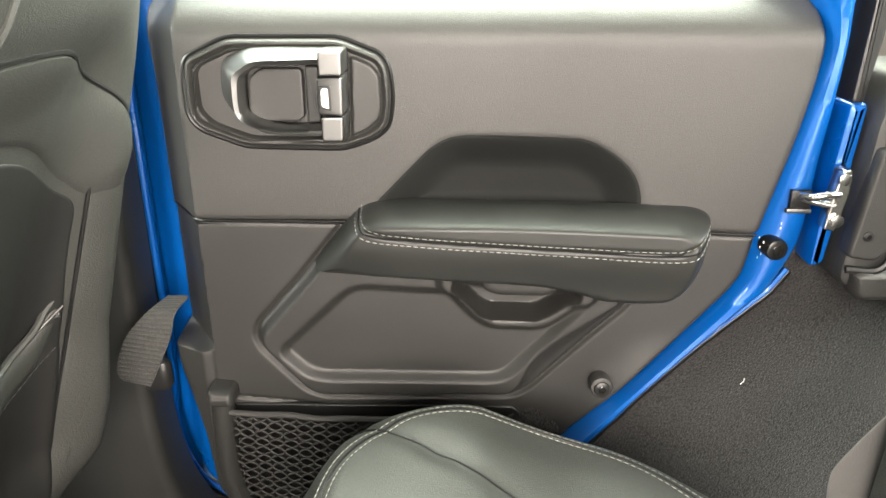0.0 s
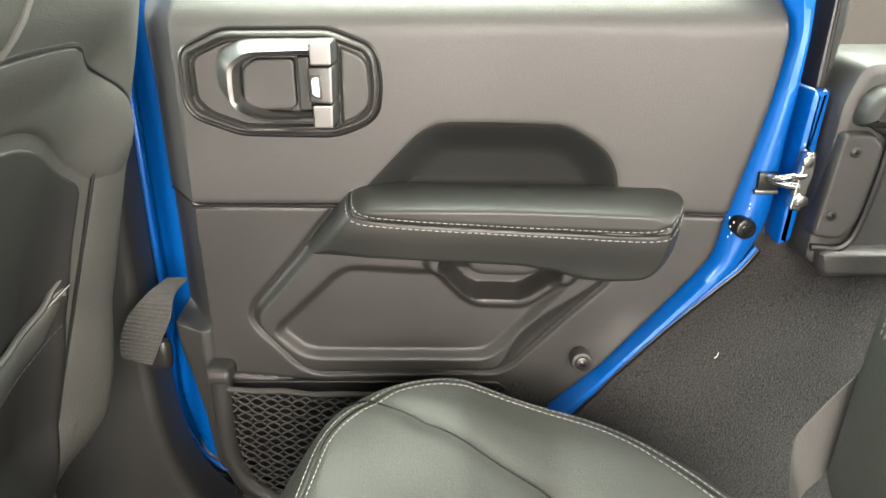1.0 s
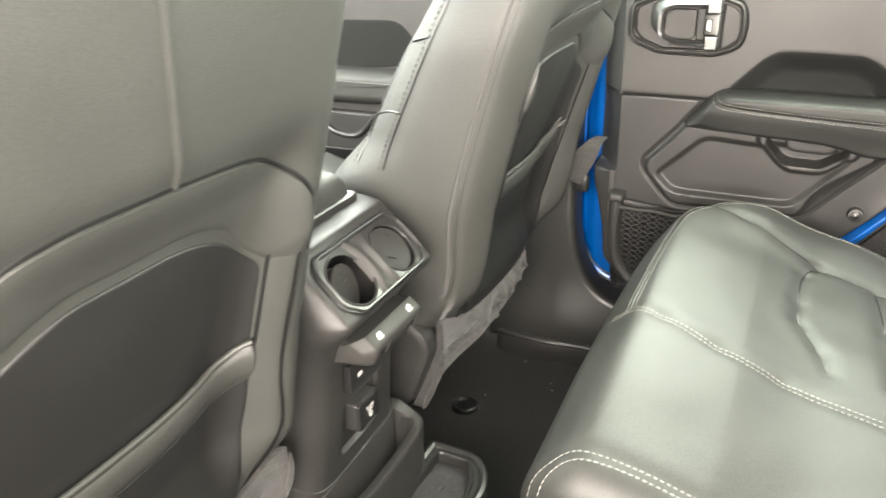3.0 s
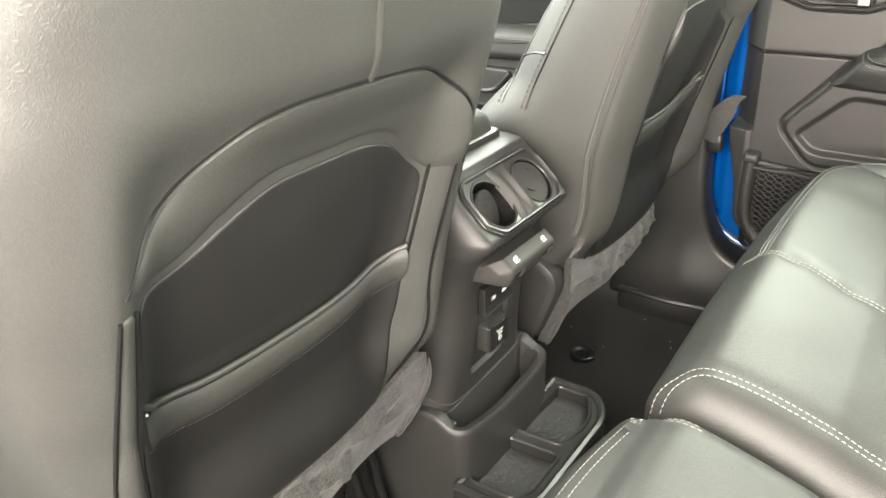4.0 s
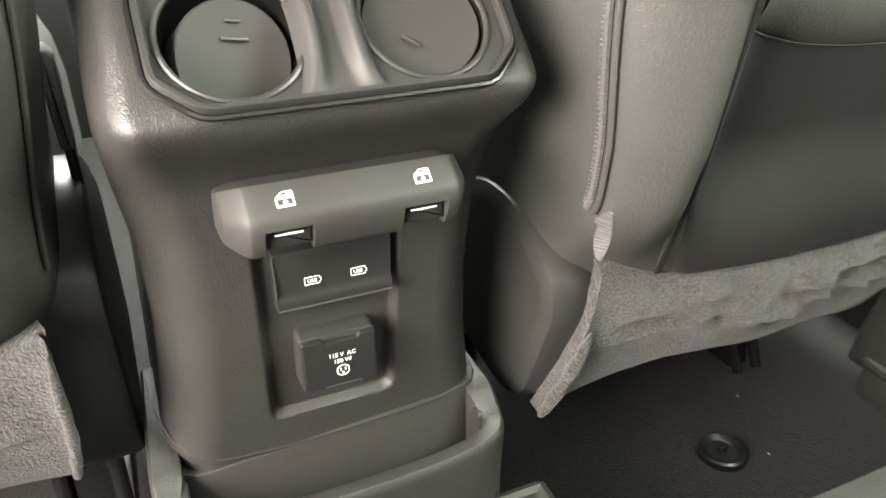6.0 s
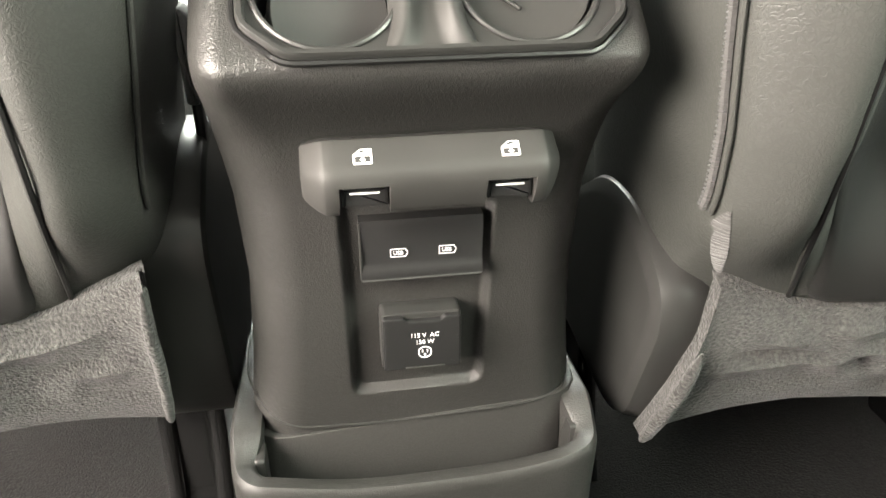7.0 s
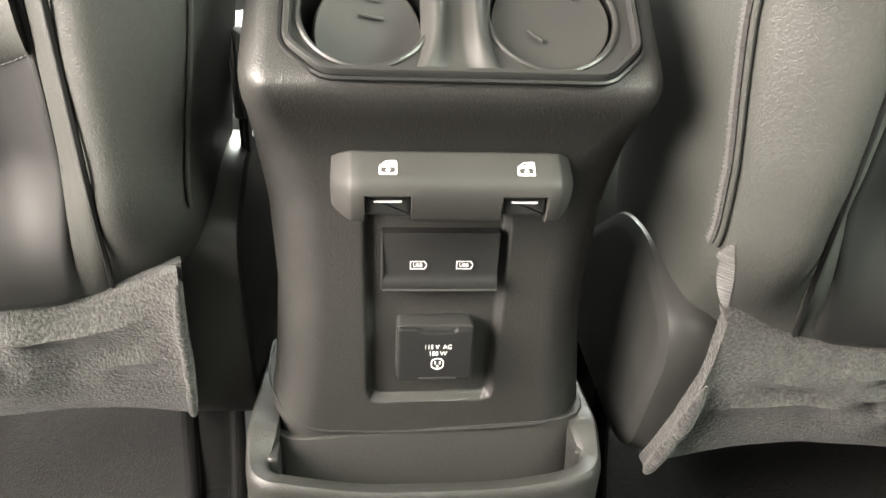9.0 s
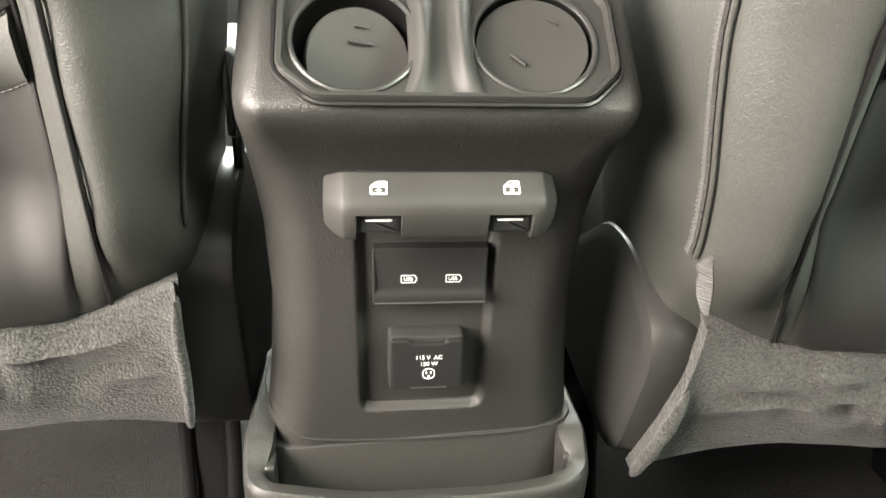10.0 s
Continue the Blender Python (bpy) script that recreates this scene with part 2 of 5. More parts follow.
def tube(path, r, k=8, n=0, closed=False, bm=None):
    p = smooth_path(path, n) if n else path
    if closed and len(p) < 40:
        p = resample(p, 96)
    return sweep(p, ring(r, k), closed, bm)


def smooth_path(pts, n):
    """A Catmull-Rom curve through the points, resampled evenly."""
    pts = [Vector(p) for p in pts]
    q = [pts[0] * 2 - pts[1]] + pts + [pts[-1] * 2 - pts[-2]]
    out = []
    for i in range(1, len(q) - 2):
        for j in range(12):
            t = j / 12
            a, b, c, d = q[i - 1:i + 3]
            out.append(0.5 * (2 * b + (c - a) * t + (2 * a - 5 * b + 4 * c - d) * t * t + (3 * b - 3 * c + d - a) * t ** 3))
    out.append(pts[-1])
    return resample(out, n, closed=False)


def stitches(path, length=0.0048, gap=0.0020, w=0.00065, bm=None, slant=0.0):
    """Short plump threads laid along a path."""
    bm = bm or bmesh.new()
    pts = [Vector(p) for p in path]
    total = sum((b - a).length for a, b in zip(pts, pts[1:]))
    k = max(2, int(total / (length + gap)))
    ends = resample(pts, k * 3 + 1, closed=False)
    fr = frames_along(ends)
    for i in range(k):
        a, b = ends[3 * i], ends[3 * i].lerp(ends[3 * i + 3], length / (length + gap))
        t, s, u = fr[3 * i]
        a, b = a - s * slant, b + s * slant
        m = (a + b) / 2
        loops = [[p + s * x * f + u * y * f for x, y in ring(w, 5)] for p, f in ((a, 0.45), (m, 1.0), (b, 0.45))]
        loft(loops, bm=bm)
    return bm


def disc(c, axis, r, depth, k=24, bevel=0.001, bm=None):
    """A short round plug with rounded rims, its top at c."""
    axis = Vector(axis).normalized()
    s = axis.orthogonal().normalized()
    u = axis.cross(s)
    c = Vector(c)
    loops = [[c + axis * d + (s * x + u * y) for x, y in ring(rr, k)] for rr, d in
             ((r, -depth), (r, -bevel), (r - bevel * 0.3, -bevel * 0.3), (r - bevel, 0))]
    return loft(loops, bm=bm)


def holed_plate(outer, holes, to3, d0, d1, bm=None):
    """A plate with holes through it, with side walls, between the depths d0 and d1."""
    bm = bm or bmesh.new()
    walls = []
    for d in (d0, d1):
        edges, rings_ = [], []
        for loop in [outer] + holes:
            vs = [bm.verts.new(to3(p[0], p[1], d)) for p in loop]
            rings_.append(vs)
            edges += [bm.edges.new((vs[i], vs[(i + 1) % len(vs)])) for i in range(len(vs))]
        bmesh.ops.triangle_fill(bm, edges=edges, use_beauty=True)
        walls.append(rings_)
    for a, b in zip(*walls):
        for i in range(len(a)):
            bm.faces.new((a[i], a[(i + 1) % len(a)], b[(i + 1) % len(b)], b[i]))
    return bm


def words(name, text, size, at, parent, mat=PRINT, x_axis=(0, 1, 0), y_axis=(0, 0, 1)):
    """Printed words, 0.2 mm thick, centred at a place."""
    cu = bpy.data.curves.new(name, "FONT")
    cu.body, cu.size, cu.align_x, cu.align_y, cu.extrude, cu.resolution_u = text, size, "CENTER", "CENTER", 0.0002, 3
    tmp = bpy.data.objects.new(name, cu)
    me = bpy.data.meshes.new_from_object(tmp)
    bpy.data.objects.remove(tmp)
    xa, ya = Vector(x_axis).normalized(), Vector(y_axis).normalized()
    za = xa.cross(ya)
    m = Matrix((xa, ya, za)).transposed().to_4x4()
    m.translation = at
    me.transform(m)
    bm = bmesh.new()
    bm.from_mesh(me)
    return part(name, bm, mat, parent, smooth=False)


# ---- the large structure ----
def slab(name, c, size, mat, bevel=0.004, label="", category=""):
    ob = part(name, box(c, size, bevel), mat)
    return tagged(ob, label, category, kind="structure")


ground = slab("ground", (0, 0, -0.62), (60, 60, 0.1), CONCRETE, 0.01, "grey smooth showroom floor under the vehicle", "ground")
wall_east = slab("wall_east", (0, 6.0, 2.0), (30, 0.2, 6), CREAM, 0.01, "cream painted wall beyond the vehicle", "wall")

# cabin floor, one carpeted sheet with soft unevenness
bm = bmesh.new()
rows = []
for i in range(61):
    x = -1.6 + 2.9 * i / 60
    rows.append([Vector((x, -0.80 + 1.62 * j / 50, 0.004 * noise.noise((x * 5, j * 0.3, 0)) - 0.004)) for j in range(51)])
loft(rows, closed=False, bm=bm)
bmesh.ops.solidify(bm, geom=bm.faces[:], thickness=0.02)
floor = tagged(part("floor", bm, CARPET), "black carpeted cabin floor", "floor", kind="structure")

slab("ceiling", (0.1, 0.0, 1.36), (2.2, 1.44, 0.04), HEADLINER, 0.015, "dark grey fabric roof lining", "ceiling")

# unseen walls, added to keep outside light from the front of the cabin
slab("wall_front", (-1.55, 0.0, 0.42), (0.06, 1.52, 0.9), PLASTIC_DARK, 0.01, "unseen black bulkhead added to close the front of the cabin", "wall")
slab("wall_left", (-0.93, -0.78, 0.42), (1.2, 0.05, 0.9), PLASTIC_DARK, 0.01, "black panel added where the unseen front driver door stands", "wall")

# body side behind and below the rear door: carpeted wheel house wall
def side_wall(a, b, h):
    return (a, 0.744 - h - 0.03 * sstep(0.42, 0.2, b), b)


outline = rounded([(0.20, 0.0), (0.20, 0.20), (0.45, 0.38), (0.58, 0.52), (0.66, 0.60), (0.74, 0.66), (1.25, 0.66), (1.25, 0.0)], 0.01)
bm = pad(outline, side_wall, 0.012, 0.01, 0.05, 200, 30, lambda a, b: 0.003 * noise.noise((a * 14, b * 14, 2)))
wall_side = tagged(part("wall_carpet", bm, CARPET), "black carpet on the wheel house wall beside the rear seat", "wall", kind="structure")

# blue body pillar between the rear door and the quarter trim
bm = prism(rounded([(0.728, 0.575), (0.742, 0.580), (0.750, 0.66), (0.756, 0.74), (0.738, 0.74), (0.731, 0.66)], 0.006), lambda a, b, d: (a, d, b), 0.694, 0.78, 0.006)
pillar = tagged(part("pillar_rear", bm, BLUE), "glossy blue body pillar behind the rear door", "pillar", kind="structure")
bm = prism(rounded([(-0.16, 0.10), (0.010, 0.10), (0.010, 0.40), (0.010, 0.80), (0.02, 1.34), (-0.16, 1.34)], 0.02), lambda a, b, d: (a, d, b), 0.872, 0.90, 0.006)
pillar_b = tagged(part("pillar_middle", bm, BLUE), "blue body pillar between the doors", "pillar", kind="structure")

def sill_surf(a, b, h):
    return (a, 0.754 - 0.034 * sstep(0.26, 0.05, b) ** 1.4 - 0.012 * sstep(0.10, -0.02, a) * sstep(0.55, 0.2, b) - h, b)


cover_out = rounded([(-0.17, 0.03), (0.40, 0.03), (0.40, 0.135), (0.15, 0.140), (0.068, 0.172), (0.030, 0.235), (0.016, 0.32), (0.012, 0.45), (0.014, 0.62), (0.014, 1.34), (-0.14, 1.34), (-0.15, 0.3)], [0.01, 0.01, 0.01, 0.06, 0.05, 0.05, 0.05, 0.05, 0.05, 0.01, 0.01, 0.1])
sill = tagged(part("trim_sill", pad(cover_out, sill_surf, 0.012, 0.014, 0.05, 320, 60, center=(-0.06, 0.09)), PLASTIC_SMOOTH), "black plastic sill and middle pillar moulding", "trim", kind="structure")
bm = prism(rounded([(-0.150, 0.700), (-0.06, 0.690), (0.04, 0.700), (0.36, 0.712), (0.36, 0.79), (-0.150, 0.79)], 0.02), lambda a, b, d: (a, b, d), -0.01, 0.040, 0.004)
step = part("sill_step", bm, PLASTIC_SMOOTH, sill)
lip = smooth_path([(-0.150, 0.745, 0.046), (-0.146, 0.706, 0.046), (-0.10, 0.693, 0.046), (-0.02, 0.692, 0.044), (0.05, 0.702, 0.042), (0.34, 0.712, 0.042)], 60)
part("sill_lip", tube([p + Vector((0, 0, 0.003)) for p in lip], 0.0075, 8), PLASTIC_SMOOTH, step)
slab("trim_rocker", (0.0, 0.86, 0.05), (2.6, 0.06, 0.20), PLASTIC_DARK, 0.01, "black rocker panel under the doors", "trim")

# quarter trim behind the pillar
Q = tagged(part("trim_quarter", prism(rounded([(0.748, 0.565), (0.80, 0.552), (1.25, 0.552), (1.25, 0.770), (0.772, 0.770), (0.757, 0.730)], 0.014),
           lambda a, b, d: (a, d, b), 0.674, 0.80, 0.010), PLASTIC), "black grained plastic quarter trim with two screws", "trim", kind="structure")
plate = rounded([(0.747, 0.598), (0.776, 0.594), (0.790, 0.612), (0.802, 0.690), (0.790, 0.704), (0.760, 0.705)], 0.007)
cover = part("anchor_cover", pad(plate, lambda a, b, h: (a, 0.672 - h, b), 0.008, 0.004), PLASTIC, Q)
frame_line = smooth_path([(0.788, 0.672, 0.712), (0.806, 0.670, 0.700), (0.806, 0.668, 0.680), (0.796, 0.668, 0.615), (0.782, 0.668, 0.586), (0.752, 0.672, 0.584)], 60)
part("cover_groove", tube(frame_line, 0.004, 8), PLASTIC_DARK, Q)
for x, z in ((0.774, 0.686), (0.763, 0.621)):
    screw = part("screw", disc((x, 0.6625, z), (0, -1, 0), 0.0052, 0.006), PLASTIC_DARK, cover)
    part("screw_socket", disc((x, 0.662, z), (0, -1, 0), 0.0024, 0.003, 6, 0.0004), BLACK_STEEL, cover)
bm = pad(rounded([(0.764, 0.708), (1.25, 0.708), (1.25, 0.748), (0.778, 0.750)], 0.018), lambda a, b, h: (a, 0.676 - h, b), 0.030, 0.024, n=140)
part("armrest_roll", bm, LEATHER_ARM, Q)
part("foot_block", pad(rounded([(0.762, 0.552), (1.25, 0.552), (1.25, 0.585), (0.756, 0.585)], 0.008), lambda a, b, h: (a, 0.676 - h, b), 0.014, 0.008, n=100), PLASTIC, Q)
bm = prism(rounded([(0.741, 0.740), (0.752, 0.738), (0.760, 0.80), (0.768, 1.34), (0.752, 1.34), (0.745, 0.82)], 0.004), lambda a, b, d: (a, d, b), 0.70, 0.79, 0.003)
Q2 = tagged(part("trim_upper", bm, PLASTIC_DARK), "black plastic cover on the rear pillar", "trim", kind="structure")

# ---- rear right door ----
def door_y(x):
    return 0.738 - 0.034 * sstep(0.40, 0.74, x)


def door_top(z):
    return 0.075 * sstep(0.785, 0.875, z) ** 1.4


def door_surf(a, b, h):
    turned = max(0.0, 0.100 - a) * (0.60 + 0.80 * sstep(0.450, 0.458, b))
    return (a, door_y(a) + door_top(b) + turned - h, b)


door = thing("car_door", "closed rear door, blue painted shell with black vinyl trim panel", "car door", (0.40, 0.74, 0.16))
# painted shell
shell_out = rounded([(0.008, 0.868), (0.007, 0.50), (0.009, 0.43), (0.004, 0.35), (0.001, 0.290), (0.012, 0.232), (0.045, 0.186), (0.12, 0.155), (0.36, 0.15), (0.49, 0.31), (0.545, 0.395), (0.625, 0.495),
                     (0.688, 0.552), (0.715, 0.60), (0.715, 0.72), (0.715, 0.80), (0.715, 0.868)], [0.01, 0.05, 0.05, 0.03, 0.03, 0.03, 0.04, 0.04, 0.05, 0.03, 0.03, 0.03, 0.03, 0.03, 0.05, 0.05, 0.01])


def shell_surf(a, b, h):
    return (a, 0.836 - h + 0.016 * sstep(0.040, 0.012, a), b)


shell = part("shell", pad(shell_out, shell_surf, 0.012, 0.010, 0.045, 260, 60), BLUE, door)
front_rim = smooth_path([(0.010, 0.830, 0.862), (0.008, 0.830, 0.66), (0.007, 0.830, 0.50), (0.008, 0.830, 0.43), (0.004, 0.830, 0.355), (0.001, 0.830, 0.290), (0.012, 0.828, 0.232), (0.045, 0.825, 0.186), (0.13, 0.82, 0.155), (0.34, 0.80, 0.145)], 110)
part("hem_flange", tube(front_rim, 0.0042, 8), BLUE, shell)
part("weather_seal", tube([p + Vector((-0.013, 0.012, -0.006)) for p in front_rim], 0.0075, 8), RUBBER, shell)
# painted rear edge, wider than the trim, following the wheel arch
edge_in = smooth_path([(0.34, 0.16, 0), (0.43, 0.265, 0), (0.50, 0.350, 0), (0.534, 0.391, 0), (0.557, 0.417, 0), (0.611, 0.481, 0), (0.657, 0.541, 0), (0.668, 0.565, 0), (0.676, 0.616, 0), (0.695, 0.697, 0), (0.707, 0.756, 0), (0.712, 0.800, 0), (0.700, 0.836, 0), (0.684, 0.868, 0)], 120)
edge_out = smooth_path([(0.38, 0.13, 0), (0.46, 0.27, 0), (0.520, 0.352, 0), (0.550, 0.388, 0), (0.574, 0.418, 0), (0.628, 0.478, 0), (0.676, 0.526, 0), (0.700, 0.552, 0), (0.722, 0.600, 0), (0.726, 0.68, 0), (0.729, 0.735, 0), (0.731, 0.79, 0), (0.733, 0.83, 0), (0.740, 0.868, 0)], 120)
rows = []
for p, q in zip(edge_in, edge_out):
    rows.append([Vector((p.x + (q.x - p.x) * f, y, p.y + (q.y - p.y) * f)) for f, y in ((-0.5, 0.745), (0.0, 0.716), (0.12, 0.704), (0.35, 0.697), (0.62, 0.696), (0.80, 0.699), (0.90, 0.706), (0.97, 0.716), (1.0, 0.730), (0.9, 0.76), (-0.5, 0.76))])
rear_edge = part("painted_edge", loft(rows), BLUE, shell)
rim = [Vector((p.x + (q.x - p.x) * 1.04, 0.708, p.y + (q.y - p.y) * 1.04)) for p, q in zip(edge_in, edge_out)][4:78]
part("hem_flange", tube(rim, 0.003, 6), BLUE, shell)
part("weather_seal", tube([p + Vector((0.006, 0.012, -0.006)) for p in rim], 0.006, 8), RUBBER, shell)

# trim panel: upper vinyl half, lower plastic half, both moulded as one relief
def sdf(poly, X, Z):
    """Distance of many places from the rim of an outline, positive inside."""
    P = np.array([(p[0], p[1]) for p in poly], float)
    best, odd = np.full(X.shape, 9.0), np.zeros(X.shape, bool)
    for a, b in zip(P, np.roll(P, -1, 0)):
        e = b - a
        t = np.clip(((X - a[0]) * e[0] + (Z - a[1]) * e[1]) / max(1e-12, e @ e), 0, 1)
        best = np.minimum(best, np.hypot(X - a[0] - e[0] * t, Z - a[1] - e[1] * t))
        if abs(e[1]) > 1e-12:
            odd ^= ((a[1] > Z) != (b[1] > Z)) & (X < a[0] + (Z - a[1]) / e[1] * e[0])
    return np.where(odd, best, -best)


def sst(a, b, x):
    t = np.clip((x - a) / (b - a), 0, 1)
    return t * t * (3 - 2 * t)


def dome(d, e):
    """Rise of a rounded rim of radius e at the depth d inside it."""
    t = np.clip(d / e, 0, 1)
    return np.sqrt(np.maximum(0, 1 - (1 - t) ** 2))


def relief(outline, height, nx, nz, skirt=0.03):
    """A moulded sheet on the door: height(X, Z) inside an outline, with turned-in rims."""
    pts = [(p[0], p[1]) for p in outline]
    z0, z1 = min(p[1] for p in pts), max(p[1] for p in pts)
    Z, X = np.zeros((nz, nx)), np.zeros((nz, nx))
    for i in range(nz):
        z = z0 + (z1 - z0) * (0.0005 + 0.999 * i / (nz - 1))
        xs = [a[0] + (z - a[1]) / (b[1] - a[1]) * (b[0] - a[0]) for a, b in zip(pts, pts[1:] + pts[:1]) if (a[1] > z) != (b[1] > z)]
        X[i] = np.linspace(min(xs), max(xs), nx)
        Z[i] = z
    Hh = height(X, Z)
    ring_ids = [(0, j) for j in range(nx)] + [(i, nx - 1) for i in range(1, nz)] + [(nz - 1, j) for j in range(nx - 2, -1, -1)] + [(i, 0) for i in range(nz - 2, 0, -1)]
    bm = bmesh.new()
    vs = [[bm.verts.new(door_surf(float(X[i, j]), float(Z[i, j]), float(Hh[i, j]))) for j in range(nx)] for i in range(nz)]
    for i in range(nz - 1):
        for j in range(nx - 1):
            bm.faces.new((vs[i][j], vs[i][j + 1], vs[i + 1][j + 1], vs[i + 1][j]))
    low = [bm.verts.new(door_surf(float(X[i, j]), float(Z[i, j]), float(Hh[i, j]) - skirt)) for i, j in ring_ids]
    for k in range(len(ring_ids)):
        (a, b), (c, d) = ring_ids[k], ring_ids[(k + 1) % len(ring_ids)]
        bm.faces.new((vs[a][b], low[k], low[(k + 1) % len(low)], vs[c][d]))
    return bm


elbow = resample(rounded([(0.262, 0.600), (0.348, 0.689), (0.371, 0.7015), (0.503, 0.7005), (0.530, 0.687), (0.551, 0.669), (0.560, 0.648), (0.563, 0.600)], [0.004, 0.02, 0.03, 0.03, 0.02, 0.02, 0.02, 0.004]), 90)
plateau = resample(rounded([(0.259, 0.6056), (0.210, 0.545), (0.157, 0.486), (0.153, 0.473), (0.158, 0.459), (0.203, 0.407), (0.222, 0.3985), (0.434, 0.401), (0.452, 0.410), (0.520, 0.487), (0.560, 0.530), (0.56, 0.59)],
                           [0.004, 0.02, 0.008, 0.008, 0.008, 0.012, 0.012, 0.012, 0.012, 0.02, 0.02, 0.02]), 140)
dish = resample(rounded([(0.262, 0.545), (0.181, 0.468), (0.180, 0.456), (0.206, 0.430), (0.226, 0.4245), (0.428, 0.4235), (0.472, 0.472), (0.52, 0.53)], [0.02, 0.01, 0.008, 0.012, 0.012, 0.02, 0.02, 0.02]), 100)
lip_out = resample(rounded([(0.352, 0.546), (0.394, 0.501), (0.413, 0.4895), (0.462, 0.490), (0.478, 0.4965), (0.524, 0.534), (0.52, 0.57), (0.36, 0.57)], 0.010), 90)
cup = resample(rounded([(0.368, 0.541), (0.3975, 0.508), (0.4116, 0.502), (0.4612, 0.5025), (0.473, 0.5085), (0.506, 0.533), (0.50, 0.565), (0.375, 0.565)], 0.008), 90)


def upper_height(X, Z):
    d = sdf(elbow, X, Z)
    return 0.005 * dome(sdf(upper_out, X, Z), 0.007) - 0.020 * sst(-0.004, 0.040, d)


def lower_height(X, Z):
    h = 0.004 * dome(sdf(lower_out, X, Z), 0.006)
    dp = sdf(plateau, X, Z)
    soft_ = 0.010 + 0.024 * sst(0.43, 0.47, X) * sst(0.55, 0.44, Z)
    h = h + 0.018 * sst(-0.002, 1, dp / soft_) - 0.0045 * np.exp(-((dp + 0.004) / 0.0028) ** 2)
    h = h - 0.010 * sst(-0.002, 0.011, sdf(dish, X, Z))
    dl, dc = sdf(lip_out, X, Z), sdf(cup, X, Z)
    h = h + 0.009 * sst(-0.003, 0.007, dl) - 0.034 * sst(-0.001, 0.007, dc)
    # shallow web towards the rear foot of the panel
    h = h + 0.010 * sst(0.50, 0.40, Z) * sst(0.53, 0.58, X + (0.45 - Z) * 0.5)
    # front return, split by a small ledge
    h = h - 0.006 * sst(0.1005, 0.0975, X) * sst(0.452, 0.456, Z) + 0.010 * sst(0.100, 0.085, X) * sst(0.456, 0.452, Z)
    h = h - 0.003 * np.exp(-((Z - 0.3925 + 0.10 * (X - 0.12)) / 0.0022) ** 2) * sst(0.11, 0.12, X) * sst(0.50, 0.48, X)
    return h


upper_out = resample(rounded([(0.040, 0.868), (0.044, 0.800), (0.050, 0.740), (0.050, 0.6103), (0.676, 0.6063), (0.697, 0.697), (0.707, 0.752), (0.711, 0.800), (0.700, 0.835), (0.682, 0.868)], [0.012, 0.02, 0.004, 0.004, 0.004, 0.02, 0.03, 0.03, 0.02, 0.02]), 200)
lower_out = resample(rounded([(0.050, 0.6090), (0.048, 0.46), (0.050, 0.42), (0.060, 0.39), (0.075, 0.33), (0.082, 0.26), (0.12, 0.215), (0.20, 0.19), (0.36, 0.19), (0.48, 0.33), (0.533, 0.392), (0.557, 0.419), (0.611, 0.483),
                              (0.656, 0.543), (0.667, 0.562), (0.675, 0.6055)], [0.002, 0.01, 0.01, 0.012, 0.012, 0.012, 0.012, 0.012, 0.012, 0.012, 0.012, 0.012, 0.012, 0.012, 0.012, 0.002]), 200)
part("upper_panel", relief(upper_out, upper_height, 240, 110), LEATHER_DOOR, door)
part("elbow_pad", relief(elbow, lambda X, Z: upper_height(X, Z) + 0.0012 * dome(sdf(elbow, X, Z), 0.004), 110, 60, 0.004), ELBOW, door, "darker soft elbow insert")
lower = part("lower_panel", relief(lower_out, lower_height, 330, 240), DOOR_PLASTIC, door)
part("pull_ledge", pad(rounded([(0.398, 0.556), (0.404, 0.530), (0.419, 0.5235), (0.472, 0.524), (0.485, 0.531), (0.490, 0.556)], 0.006), door_surf, 0.004, 0.008, 0.03, 80, 8), DOOR_PLASTIC, door)
bolt = part("trim_bolt", disc((0.5335, 0.698, 0.4285), (0, -1, 0.1), 0.0085, 0.02, 24, 0.002), PLASTIC_DARK, door)
part("bolt_washer", disc((0.5335, 0.7005, 0.4285), (0, -1, 0.1), 0.0125, 0.02, 24, 0.002), DOOR_PLASTIC, bolt)
part("bolt_socket", disc((0.5335, 0.6972, 0.4285), (0, -1, 0.1), 0.0045, 0.003, 6, 0.0005), BLACK_STEEL, bolt)

# armrest: a padded top over a tapering body
arm_out = resample(rounded([(0.2215, 0.562), (0.268, 0.621), (0.287, 0.632), (0.340, 0.634), (0.480, 0.634), (0.612, 0.635), (0.6275, 0.628), (0.6285, 0.615), (0.624, 0.575), (0.612, 0.549), (0.590, 0.536), (0.555, 0.5325), (0.521, 0.533),
                            (0.500, 0.540), (0.457, 0.547), (0.370, 0.550), (0.300, 0.554), (0.232, 0.5545)], [0.005, 0.012, 0.012, 0.02, 0.02, 0.010, 0.008, 0.012, 0.02, 0.02, 0.02, 0.02, 0.02, 0.012, 0.02, 0.02, 0.02, 0.006]), 180)


